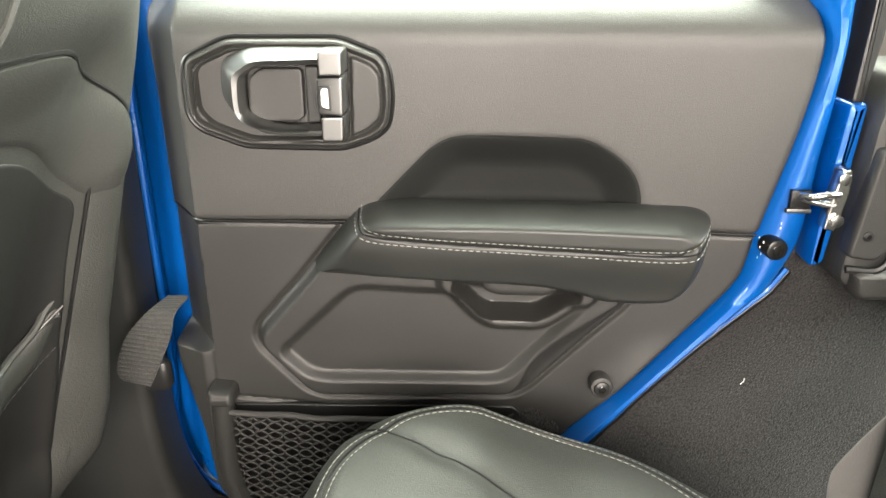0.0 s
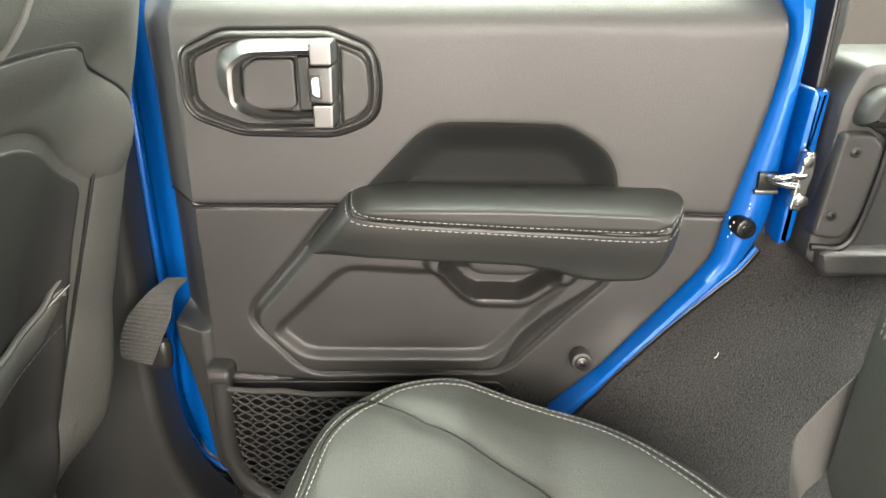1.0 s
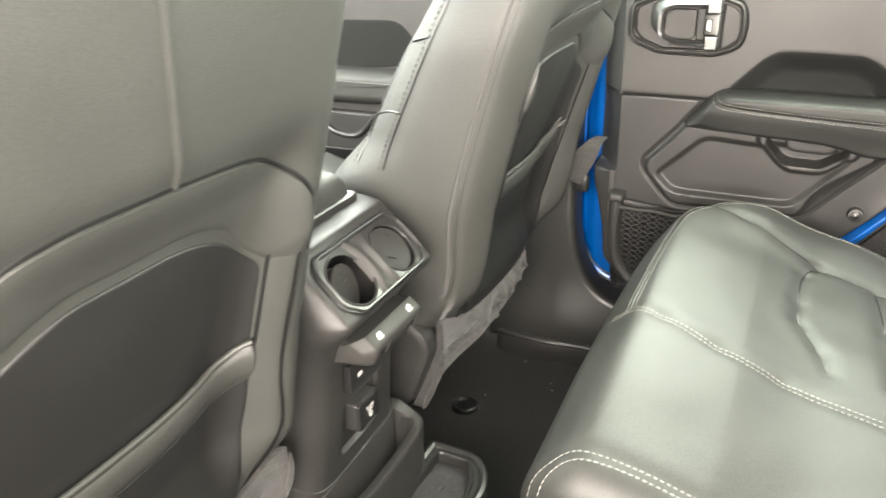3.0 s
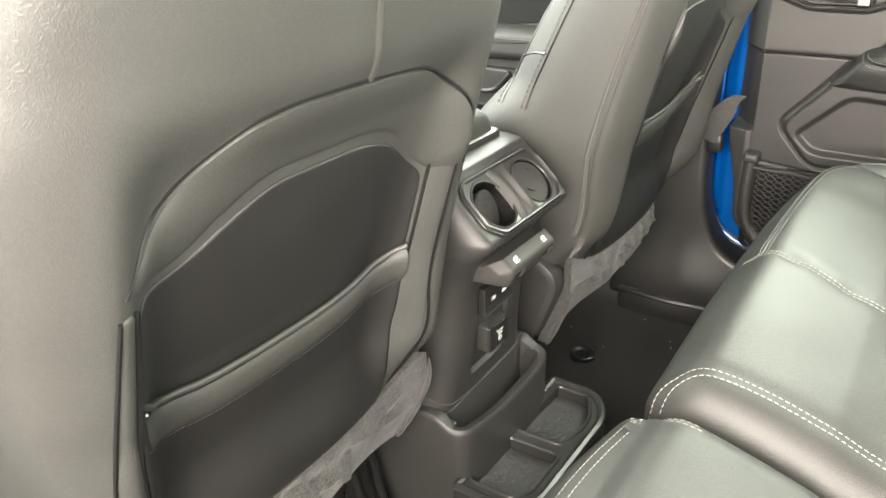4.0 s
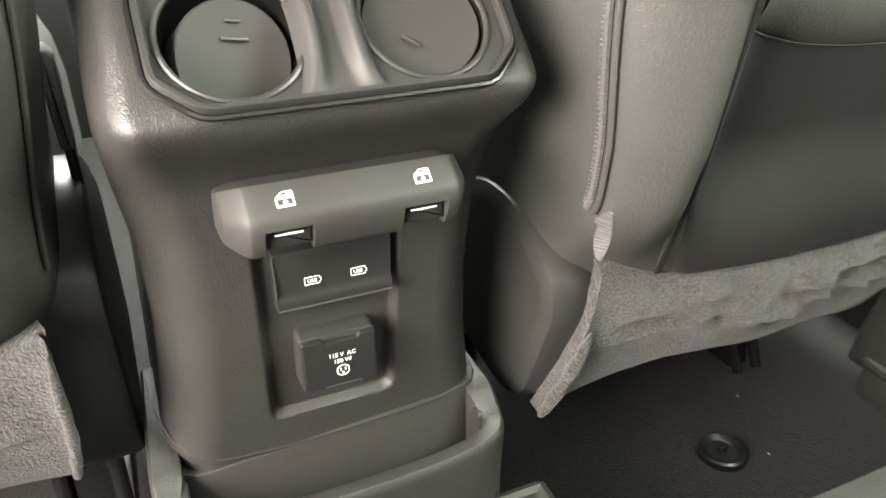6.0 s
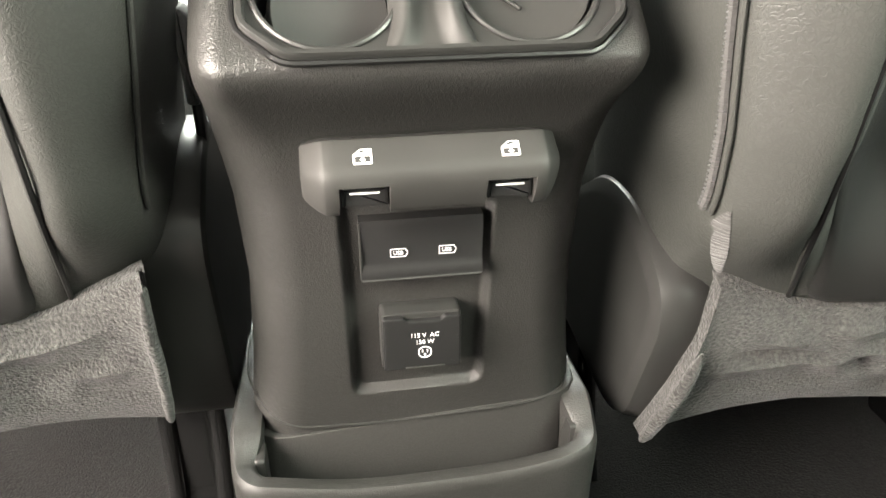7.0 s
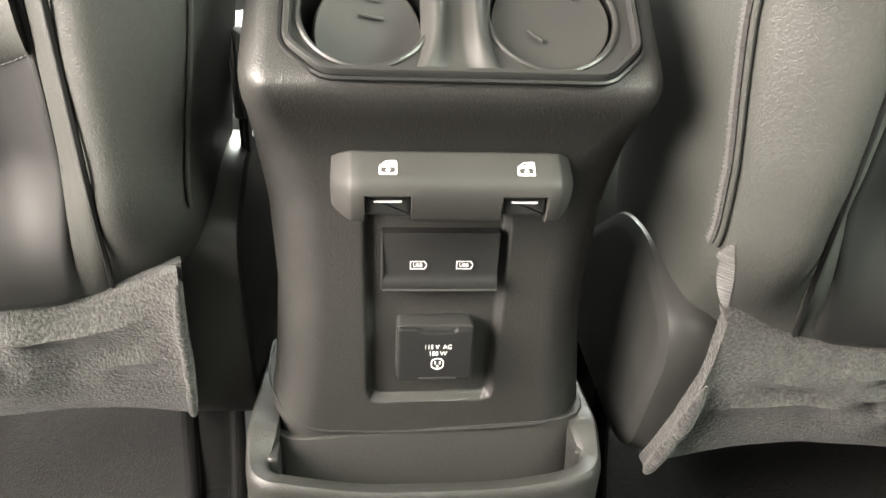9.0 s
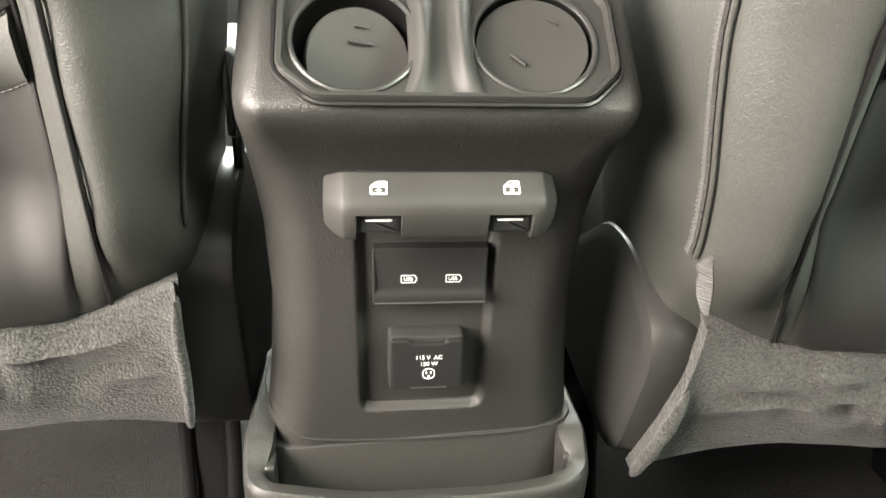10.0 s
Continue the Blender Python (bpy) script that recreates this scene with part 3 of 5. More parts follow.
def arm_height(X, Z):
    d = sdf(arm_out, X, Z)
    e = 0.013 + 0.030 * sst(0.585, 0.632, X) + 0.014 * sst(0.30, 0.225, X) + 0.006 * sst(0.60, 0.635, Z)
    seam = np.interp(X, [0.27, 0.282, 0.30, 0.33, 0.43, 0.48, 0.59, 0.625], [0.627, 0.615, 0.609, 0.6055, 0.600, 0.5985, 0.600, 0.621])
    body = 0.050 + 0.006 * sst(0.24, 0.40, X) - 0.012 * sst(0.600, 0.540, Z) - 0.016 * sst(0.62, 0.64, Z)
    return body * dome(d, e) + 0.0022 * sst(-0.001, 0.003, np.abs(Z - seam)) - 0.0022 + 0.0025 * sst(0.0, 0.008, Z - seam)


def arm_line(pts, out=0.0):
    p = smooth_path([(x, z, 0) for x, z in pts], 150)
    X, Z = np.array([q.x for q in p]), np.array([q.y for q in p])
    return [Vector(door_surf(float(x), float(z), float(h) + out)) for x, z, h in zip(X, Z, arm_height(X, Z))]


arm = part("armrest", relief(arm_out, arm_height, 230, 80, 0.002), LEATHER_ARM, door)
seam_a = [(0.2755, 0.6285), (0.282, 0.6193), (0.2985, 0.6134), (0.3264, 0.6106), (0.4267, 0.605), (0.4823, 0.6035), (0.587, 0.6051), (0.6225, 0.6240)]
seam_b = [(0.2700, 0.6215), (0.2771, 0.6104), (0.2898, 0.6044), (0.3262, 0.601), (0.427, 0.5954), (0.4828, 0.5938), (0.5937, 0.5944), (0.6245, 0.6150)]
part("seam_stitching", stitches(arm_line(seam_a, 0.0004), w=0.0005), STITCH, arm, "white double stitching")
part("seam_stitching", stitches(arm_line(seam_b, 0.0004), w=0.0005), STITCH, arm)
part("seam_groove", tube(arm_line([((a + c) / 2, (b + d) / 2) for (a, b), (c, d) in zip(seam_a, seam_b)], -0.0004), 0.0012, 6), RUBBER, arm)

# inner door handle in its octagonal bezel
bz = resample(rounded([(0.111, 0.777), (0.1534, 0.796), (0.2624, 0.7955), (0.302, 0.780), (0.3085, 0.768), (0.311, 0.7406), (0.307, 0.7115), (0.293, 0.700), (0.262, 0.6895), (0.1635, 0.6915), (0.118, 0.709), (0.1085, 0.722), (0.1085, 0.760)], 0.010), 140)
bz_dish = resample(rounded([(0.124, 0.7725), (0.158, 0.7875), (0.2685, 0.7875), (0.2665, 0.697), (0.171, 0.698), (0.1325, 0.7125), (0.119, 0.727), (0.119, 0.764)], 0.008), 140)
bz_plate = resample(rounded([(0.272, 0.7805), (0.292, 0.7725), (0.3010, 0.762), (0.3025, 0.7300), (0.299, 0.7165), (0.286, 0.7060), (0.270, 0.7000)], 0.005), 90)


def bezel_height(X, Z):
    h = 0.0045 + 0.0075 * dome(sdf(bz, X, Z), 0.004)
    di = sdf(bz_dish, X, Z)
    h = h - 0.030 * sst(0.0, 0.010, di) - 0.006 * sst(0.004, 0.009, sdf(bz, X, Z)) * sst(0.0, -0.002, di)
    return h + 0.004 * sst(-0.001, 0.003, sdf(bz_plate, X, Z))


bezel = part("handle_bezel", relief(bz, bezel_height, 150, 90, 0.012), DOOR_PLASTIC, door)
part("bezel_groove", tube([Vector(door_surf(p.x, p.y, 0.0050)) for p in resample(inset(bz, -0.0022), 160)], 0.0022, 6, closed=True), RUBBER, bezel)
part("grip_plate", prism(rounded([(0.180, 0.7175), (0.2195, 0.7175), (0.2260, 0.722), (0.2265, 0.769), (0.186, 0.769), (0.174, 0.760), (0.1715, 0.728)], 0.006), lambda a, b, d: (a, d, b), 0.722, 0.760, 0.002), DOOR_PLASTIC, bezel)
part("grip_plate", prism(rounded([(0.2285, 0.716), (0.2420, 0.716), (0.2420, 0.771), (0.2285, 0.771)], 0.003), lambda a, b, d: (a, d, b), 0.7235, 0.760, 0.002), PLASTIC_SMOOTH, bezel)
lines = []
for pts, y in (([(0.268, 0.7885), (0.215, 0.7890), (0.180, 0.7885), (0.163, 0.7835), (0.1500, 0.7755), (0.1462, 0.7576), (0.1490, 0.7370), (0.166, 0.7215), (0.1860, 0.7110), (0.205, 0.7075), (0.262, 0.7055)], 0.728),
               ([(0.268, 0.7880), (0.215, 0.7880), (0.181, 0.7865), (0.166, 0.7810), (0.1540, 0.7735), (0.1500, 0.7576), (0.1530, 0.7385), (0.168, 0.7225), (0.1870, 0.7120), (0.205, 0.7090), (0.262, 0.7070)], 0.714),
               ([(0.268, 0.7855), (0.215, 0.7850), (0.188, 0.7830), (0.174, 0.7770), (0.1640, 0.7690), (0.1620, 0.7540), (0.1640, 0.7350), (0.173, 0.7240), (0.1890, 0.7145), (0.206, 0.7110), (0.262, 0.7090)], 0.695),
               ([(0.268, 0.7820), (0.215, 0.7812), (0.190, 0.7800), (0.178, 0.7745), (0.1690, 0.7670), (0.1670, 0.7540), (0.1680, 0.7320), (0.177, 0.7220), (0.1910, 0.7165), (0.207, 0.7135), (0.262, 0.7118)], 0.689),
               ([(0.268, 0.7785), (0.215, 0.7770), (0.193, 0.7765), (0.182, 0.7720), (0.1735, 0.7650), (0.1712, 0.7530), (0.1718, 0.7305), (0.181, 0.7215), (0.1940, 0.7178), (0.208, 0.7155), (0.262, 0.7145)], 0.691),
               ([(0.268, 0.7765), (0.215, 0.7750), (0.196, 0.7745), (0.184, 0.7705), (0.1755, 0.7640), (0.1730, 0.7530), (0.1735, 0.7320), (0.183, 0.7230), (0.1950, 0.7190), (0.209, 0.7168), (0.262, 0.7158)], 0.700),
               ([(0.268, 0.7775), (0.215, 0.7760), (0.195, 0.7755), (0.183, 0.7715), (0.1740, 0.7650), (0.1712, 0.7530), (0.1715, 0.7310), (0.181, 0.7220), (0.1940, 0.7180), (0.208, 0.7156), (0.262, 0.7146)], 0.728)):
    lines.append(smooth_path([(x, y + 0.004 * sstep(0.23, 0.27, x), z) for x, z in pts], 90))
handle = part("door_handle", loft([list(s) for s in zip(*lines)]), CHROME, bezel, "satin silver pull handle")
part("handle_hinge", prism(rounded([(0.2480, 0.7665), (0.2700, 0.7665), (0.2700, 0.7890), (0.2480, 0.7890)], 0.003), lambda a, b, d: (a, d, b), 0.6895, 0.73, 0.0018), CHROME, bezel)
part("handle_hinge", prism(rounded([(0.2480, 0.7050), (0.2680, 0.7050), (0.2690, 0.7285), (0.2480, 0.7285)], 0.003), lambda a, b, d: (a, d, b), 0.6895, 0.73, 0.0018), CHROME, bezel)
lock = part("lock_switch", prism(rounded([(0.2450, 0.7305), (0.2690, 0.7295), (0.2700, 0.7655), (0.2450, 0.7645)], 0.003), lambda a, b, d: (a, d + 0.004 * sstep(0.258, 0.246, a), b), 0.6890, 0.73, 0.0018), CHROME, bezel)
part("lock_window", prism(rounded([(0.2475, 0.7375), (0.2590, 0.7345), (0.2590, 0.7580), (0.2480, 0.7575)], 0.002), lambda a, b, d: (a, d, b), 0.6884, 0.70, 0.0006), PLASTIC_SMOOTH, lock)
part("lock_mark", prism(rounded([(0.2500, 0.7395), (0.2568, 0.7365), (0.2565, 0.7560), (0.2515, 0.7560), (0.2498, 0.7530)], 0.002), lambda a, b, d: (a, d, b), 0.6878, 0.6885, 0.0002), PRINT, lock)
part("seam_groove", tube([Vector(door_surf(0.052 + 0.215 * i / 20, 0.6098 - 0.0012 * i / 20, 0.0035)) for i in range(21)], 0.0012, 6), RUBBER, door)
part("seam_groove", tube([Vector(door_surf(0.625 + 0.050 * i / 20, 0.6066, 0.0035)) for i in range(21)], 0.0012, 6), RUBBER, door)

pin = part("lock_pin", disc((0.515, 0.775, 0.868), (0, -0.2, 1), 0.010, 0.02, 24, 0.003), PLASTIC_DARK, door)
part("belt_seal", box((0.38, 0.835, 0.872), (0.66, 0.022, 0.02), 0.006), RUBBER, door)

# net pocket with its moulded frame
frame_pts = smooth_path([(0.108, 0.722, 0.406), (0.106, 0.720, 0.34), (0.109, 0.718, 0.285), (0.130, 0.716, 0.240), (0.18, 0.714, 0.212), (0.30, 0.710, 0.198), (0.43, 0.71, 0.20)], 80)
pocket = part("pocket_frame", sweep(frame_pts, [(a * 0.014, b * 0.013) for a, b in ring(1, 12)]), DOOR_PLASTIC, door)
part("frame_cap", pad(rounded([(0.093, 0.394), (0.124, 0.394), (0.123, 0.414), (0.094, 0.416)], 0.007), lambda a, b, h: (a, 0.713 - h + 0.3 * max(0, b - 0.405), b), 0.009, 0.006, 0.03, 60, 6), DOOR_PLASTIC, pocket)
bm = bmesh.new()
X0, X1, Z0, Z1, NX, NZ = 0.116, 0.44, 0.20, 0.384, 19, 16


def net_point(i, j):
    x, z = X0 + (X1 - X0) * i / NX, Z0 + (Z1 - Z0) * j / NZ
    return Vector((x, 0.717 - 0.012 * math.sin(math.pi * min(1, max(0, (x - X0) / (X1 - X0)))) + 0.002 * noise.noise((x * 40, z * 40, 0)), z))


for s in range(-NZ, NX + 1):
    for sign in (1, -1):
        pts = []
        for j in range(NZ + 1):
            for f in (0, 0.25, 0.5, 0.75):
                jj = j + f
                i = s + jj if sign > 0 else s + NZ - jj
                i += 0.12 * sign * math.sin(math.pi * 2 * jj)
                if 0 <= i <= NX and jj <= NZ:
                    pts.append(net_point(i, jj))
        if len(pts) > 2:
            tube(pts, 0.0012, 5, bm=bm)
part("net", bm, NETTING, pocket, "black diamond netting")
part("net_hem", tube(smooth_path([net_point(i, NZ) + Vector((0, -0.002, 0.002 * math.sin(i * 1.9))) for i in range(0, NX + 1, 2)], 60), 0.0035, 8), NETTING, pocket)
# black sheet behind the net gives its gaps their dark tone
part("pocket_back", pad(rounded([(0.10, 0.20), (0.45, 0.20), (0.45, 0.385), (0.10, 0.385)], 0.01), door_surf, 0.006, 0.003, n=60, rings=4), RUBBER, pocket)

# rubber stop, latch opening and yellow-white marks on the painted edge
stop = part("rubber_stop", disc((0.690, 0.684, 0.598), (0.1, -1, 0), 0.0112, 0.02, 28, 0.003), RUBBER, door)
part("stop_core", disc((0.690, 0.6832, 0.598), (0.1, -1, 0), 0.0055, 0.004, 20, 0.001), BLACK_STEEL, stop)
for x, z in ((0.692, 0.619), (0.692, 0.624), (0.675, 0.599), (0.678, 0.604), (0.673, 0.609), (0.677, 0.592), (0.674, 0.588)):
    part("paint_mark", box((x, 0.6915, z), (0.0010, 0.001, 0.0024), 0.0003), PRINT, shell)
latch = part("latch_opening", box((0.706, 0.692, 0.648), (0.020, 0.006, 0.020), 0.001), RUBBER, door)
part("latch_plate", box((0.704, 0.688, 0.6385), (0.024, 0.006, 0.0045), 0.001), CHROME, latch)

striker = thing("door_striker", "bright steel door striker loop bolted to the blue pillar", "striker", (0.735, 0.69, 0.65))
part("striker_plate", prism(rounded([(0.724, 0.625), (0.735, 0.622), (0.742, 0.66), (0.741, 0.684), (0.732, 0.682), (0.728, 0.66)], 0.003), lambda a, b, d: (a, d, b), 0.672, 0.6895, 0.0015), STEEL, striker)
part("striker_loop", tube(smooth_path([(0.732, 0.672, 0.660), (0.718, 0.668, 0.660), (0.706, 0.672, 0.657), (0.704, 0.685, 0.654), (0.708, 0.690, 0.650), (0.722, 0.680, 0.648), (0.732, 0.674, 0.648)], 40), 0.0038, 10), STEEL, striker)
for z in (0.675, 0.634):
    part("striker_bolt", disc((0.734, 0.668, z), (0, -1, 0), 0.0065, 0.006, 6, 0.001), STEEL, striker)

# fabric check strap
strap = thing("check_strap", "black woven door check strap, folded over", "strap", (0.05, 0.72, 0.47))
left_edge = smooth_path([(0.054, 0.740, 0.517), (0.042, 0.708, 0.512), (0.021, 0.698, 0.490), (0.007, 0.694, 0.455), (0.009, 0.698, 0.437), (0.020, 0.712, 0.430)], 84)
right_edge = smooth_path([(0.077, 0.740, 0.517), (0.074, 0.706, 0.514), (0.068, 0.698, 0.488), (0.054, 0.694, 0.458), (0.039, 0.698, 0.430), (0.032, 0.712, 0.428)], 84)
loops = []
for i in range(84):
    p, q = left_edge[i], right_edge[i]
    t = (left_edge[min(i + 1, 83)] - left_edge[max(i - 1, 0)]).normalized()
    nr = t.cross(q - p).normalized() * (0.0014 + 0.0007 * (i % 3 == 0))
    loops.append([p - nr * 0.7, p.lerp(q, 0.1) - nr, p.lerp(q, 0.5) - nr * 1.1, p.lerp(q, 0.9) - nr, q - nr * 0.7, q + nr, p + nr])
part("webbing", loft(loops), STRAP, strap)
part("strap_anchor", box((0.026, 0.745, 0.415), (0.034, 0.02, 0.04), 0.008), PLASTIC_DARK, strap)

# ---- rear bench ----
def bench_top(x):
    return 0.474 - 0.055 * sstep(0.26, 0.50, x) - 0.045 * min(1, max(0, (x - 0.40) / 0.30)) - 0.022 * sstep(0.295, 0.235, x) ** 2


bench = thing("rear_seat", "black leather rear bench seat with white double stitching", "car seat", (0.45, 0.0, 0.05))


def bench_pad(name, outline, yc, half, lift, seams, label="", edge=0.050, crown=0.010):
    """One upholstered section: sides, rolled shoulder and seamed top."""
    bm = bmesh.new()
    n = 320
    base = resample(outline, n)
    c = sum(base, Vector((0, 0))) / n

    def top(p):
        k = (p.y - yc) / half
        z = bench_top(p.x) + lift - crown * k * k + 0.022 * sstep(0.45, 0.58, abs(p.y)) * sstep(0.28, 0.40, p.x)
        z -= 0.009 * sstep(0.10, -0.15, p.y) * (1 if lift == 0 else 0)
        for poly in seams:
            for a, b in zip(poly, poly[1:]):
                a, b = Vector(a), Vector(b)
                e = b - a
                t = min(1, max(0, (p - a).dot(e) / e.length_squared))
                z -= 0.0032 * math.exp(-((p - (a + e * t)).length / 0.013) ** 2)
        return z + 0.002 * noise.noise((p.x * 14, p.y * 14, 5))
    loops = [[(p.x, p.y, 0.24) for p in inset(base, 0.02)]]
    for i in range(9):
        a = math.pi / 2 * i / 8
        row = inset(base, edge * (1 - math.cos(a)))
        loops.append([(p.x, p.y, top(p) - edge * (1 - math.sin(a)) - (0.06 if i == 0 else 0)) for p in row])
    last = inset(base, edge)
    for i in range(1, 70):
        row = [c + (p - c) * (1 - i / 70) for p in last]
        loops.append([(p.x, p.y, top(p)) for p in row])
    loft(loops, bm=bm)
    return part(name, bm, LEATHER, bench, label), top, base


seams_r = [[(0.27, 0.592), (0.36, 0.548), (0.48, 0.500), (0.66, 0.452), (0.80, 0.40)], [(0.485, 0.497), (0.462, 0.46), (0.458, 0.36), (0.463, 0.30), (0.490, 0.24), (0.500, 0.20)],
           [(0.565, 0.475), (0.572, 0.35), (0.575, 0.20)], [(0.655, 0.452), (0.664, 0.35), (0.664, 0.20)], [(0.225, 0.172), (0.30, 0.150), (0.37, 0.135), (0.45, 0.133), (0.60, 0.122), (0.80, 0.11)]]
wide_out = rounded([(0.216, -0.174), (0.216, 0.20), (0.219, 0.40), (0.232, 0.535), (0.290, 0.620), (0.37, 0.658), (0.47, 0.664), (0.57, 0.632), (0.66, 0.560), (0.74, 0.47), (0.80, 0.40), (0.80, -0.174)],
                   [0.045, 0.05, 0.05, 0.06, 0.06, 0.06, 0.06, 0.05, 0.05, 0.02, 0.02, 0.01])
seams_m = [[(0.25, -0.128), (0.50, -0.118), (0.80, -0.11)]]
r_pad, r_top, r_base = bench_pad("cushion_section", wide_out, 0.25, 0.45, 0.0, seams_r + seams_m)
m_pad = r_pad
left_out = [(p.x, -p.y) for p in rounded([(0.204, 0.178), (0.186, 0.30), (0.185, 0.50), (0.225, 0.60), (0.31, 0.645), (0.40, 0.655), (0.50, 0.640), (0.60, 0.60), (0.70, 0.52), (0.80, 0.42), (0.80, 0.180)],
                                         [0.02, 0.05, 0.05, 0.05, 0.05, 0.05, 0.05, 0.05, 0.05, 0.02, 0.01])]
left_out = [Vector(p) for p in left_out][::-1]
l_pad, l_top, l_base = bench_pad("cushion_section", left_out, -0.39, 0.27, -0.024, [])


def rolled(base, top, edge=0.050):
    """The height of a section with its rolled rim."""
    def z(p):
        t = min(1, max(0, reach(base, p) / edge))
        return top(p) - edge * (1 - math.sqrt(max(0, 1 - (1 - t) ** 2)))
    return z


def top_line(pts, top, n, lift=0.0008):
    return [Vector((p.x, p.y, top(Vector((p.x, p.y))) + lift)) for p in smooth_path([(x, y, 0) for x, y in pts], n)]


def shoulder_line(base, d, top, edge=0.050, lift=0.0006):
    res = []
    for p, q in zip(inset(base, d), base):
        a = math.acos(max(-1, min(1, 1 - d / edge)))
        res.append(Vector((p.x, p.y, top(p) - edge * (1 - math.sin(a)) + lift)))
    return res


m_top = rolled(r_base, r_top)
sl = [(shoulder_line(r_base, 0.036, r_top), shoulder_line(r_base, 0.047, r_top))]
for rowpts in sl[0]:
    k0 = min(range(len(rowpts)), key=lambda i: (rowpts[i] - Vector((0.26, 0.165, 0.46))).length)
    seq = rowpts[k0:] + rowpts[:k0]
    if seq[5].y < seq[0].y + 0.005:
        seq = seq[::-1]
    seq = [p for p in seq if p.x < 0.77 and p.y > 0.165]
    part("seam_stitching", stitches(seq, w=0.0005), STITCH, r_pad, "white double stitching")
part("seam_piping", tube([p for p in [q for q in shoulder_line(r_base, 0.0415, r_top, lift=-0.0004)] if p.x < 0.77 and p.y > 0.165], 0.0014, 6), RUBBER, r_pad)
for dy in (0.0, -0.011):
    part("seam_stitching", stitches(top_line([(x, y + dy) for x, y in ((0.236, 0.170), (0.262, 0.164), (0.30, 0.152), (0.37, 0.138), (0.45, 0.136), (0.60, 0.126), (0.77, 0.114))], m_top, 120), w=0.0005), STITCH, m_pad)
for pts in ([(0.230, -0.164), (0.234, -0.148), (0.250, -0.135), (0.28, -0.128), (0.34, -0.124), (0.40, -0.121), (0.55, -0.114), (0.77, -0.108)], [(0.242, -0.167), (0.247, -0.154), (0.262, -0.145), (0.29, -0.138), (0.34, -0.134), (0.40, -0.131), (0.55, -0.124), (0.77, -0.118)]):
    part("seam_stitching", stitches(top_line(pts, m_top, 140), w=0.0005), STITCH, m_pad)
for poly in seams_r[:4]:
    part("cushion_seam", tube(top_line([(x, y) for x, y in poly], m_top, 90, 0.0004), 0.0012, 6), RUBBER, r_pad)
for d in (0.026, 0.037):
    seq = [p for p in shoulder_line(l_base, d, l_top) if p.x < 0.30 and p.y < -0.19]
    k0 = max(range(len(seq)), key=lambda i: (seq[i] - seq[i - 1]).length)
    part("seam_stitching", stitches(seq[k0:] + seq[:k0], w=0.0005), STITCH, l_pad)
part("bench_riser", box((0.58, 0.0, 0.12), (0.44, 1.22, 0.25), 0.01), CARPET, bench)

bm = bmesh.new()
loops = []
for i in range(30):
    t = i / 29
    z = 0.40 + 0.56 * t
    w = 0.562 + 0.03 * math.sin(math.pi * t)
    xc = 0.800 + 0.10 * t
    loops.append([(xc + 0.075 * math.copysign(abs(math.cos(a)) ** 0.32, math.cos(a)), w * math.copysign(abs(math.sin(a)) ** 0.45, math.sin(a)), z) for a in [2 * math.pi * j / 48 for j in range(48)]])
bk = part("back_cushion", loft(loops, bm=bm), LEATHER, bench)
for off in (0.0, 0.009):
    line = []
    for j in range(61):
        z = 0.552 + 0.38 * j / 60
        t = (z - 0.40) / 0.56
        w = 0.562 + 0.03 * math.sin(math.pi * t)
        y = min(0.547 + 0.10 * (z - 0.552), 0.955 * w) - off
        sa = (y / w) ** (1 / 0.45)
        line.append(Vector((0.800 + 0.10 * t - 0.075 * (1 - sa * sa) ** 0.16 - 0.0006, y, z)))
    part("seam_stitching", stitches(line), STITCH, bk)

belt = thing("seat_belt", "grey woven rear seat belt webbing", "seat belt", (0.72, 0.56, 0.40))
left_edge = smooth_path([(0.835, 0.592, 0.545), (0.782, 0.579, 0.500), (0.748, 0.570, 0.466), (0.722, 0.561, 0.438), (0.716, 0.557, 0.424), (0.719, 0.558, 0.395), (0.726, 0.562, 0.34)], 60)
right_edge = smooth_path([(0.840, 0.585, 0.515), (0.790, 0.570, 0.468), (0.764, 0.559, 0.424), (0.744, 0.550, 0.395), (0.728, 0.546, 0.378), (0.727, 0.550, 0.355), (0.738, 0.560, 0.31)], 60)
loops = []
for i in range(60):
    p, q = left_edge[i], right_edge[i]
    t = (left_edge[min(i + 1, 59)] - left_edge[max(i - 1, 0)]).normalized()
    nr = t.cross(q - p).normalized() * 0.0012
    loops.append([p - nr, p.lerp(q, 0.5) - nr * 1.2, q - nr, q + nr, p + nr])
part("webbing", loft(loops), WEBBING, belt)
for e in (left_edge, right_edge):
    part("selvedge", tube(e, 0.0013, 6), WEBBING, belt)


# ---- centre console ----
console = thing("center_console", "black plastic centre console with rear vents, switches and power outlets", "console", (-0.2, 0, 0.0))
FACE = [(0.235, -0.077), (0.30, -0.070), (0.36, -0.062), (0.41, -0.056), (0.44, -0.053), (0.465, -0.045), (0.485, -0.028), (0.498, -0.014), (0.508, -0.004), (0.516, 0.0005), (0.520, 0.0)]
WIDE = [(0.235, 0.123), (0.30, 0.115), (0.36, 0.1105), (0.42, 0.1125), (0.46, 0.1175), (0.50, 0.1195), (0.54, 0.118), (0.60, 0.118)]


def table(rows_, z):
    if z <= rows_[0][0]:
        return rows_[0][1]
    for (a, u), (b, v) in zip(rows_, rows_[1:]):
        if z <= b:
            return u + (v - u) * (z - a) / (b - a)
    return rows_[-1][1]


def face_x(z):
    return sum(table(FACE, z + d) for d in (-0.008, -0.004, 0, 0.004, 0.008)) / 5


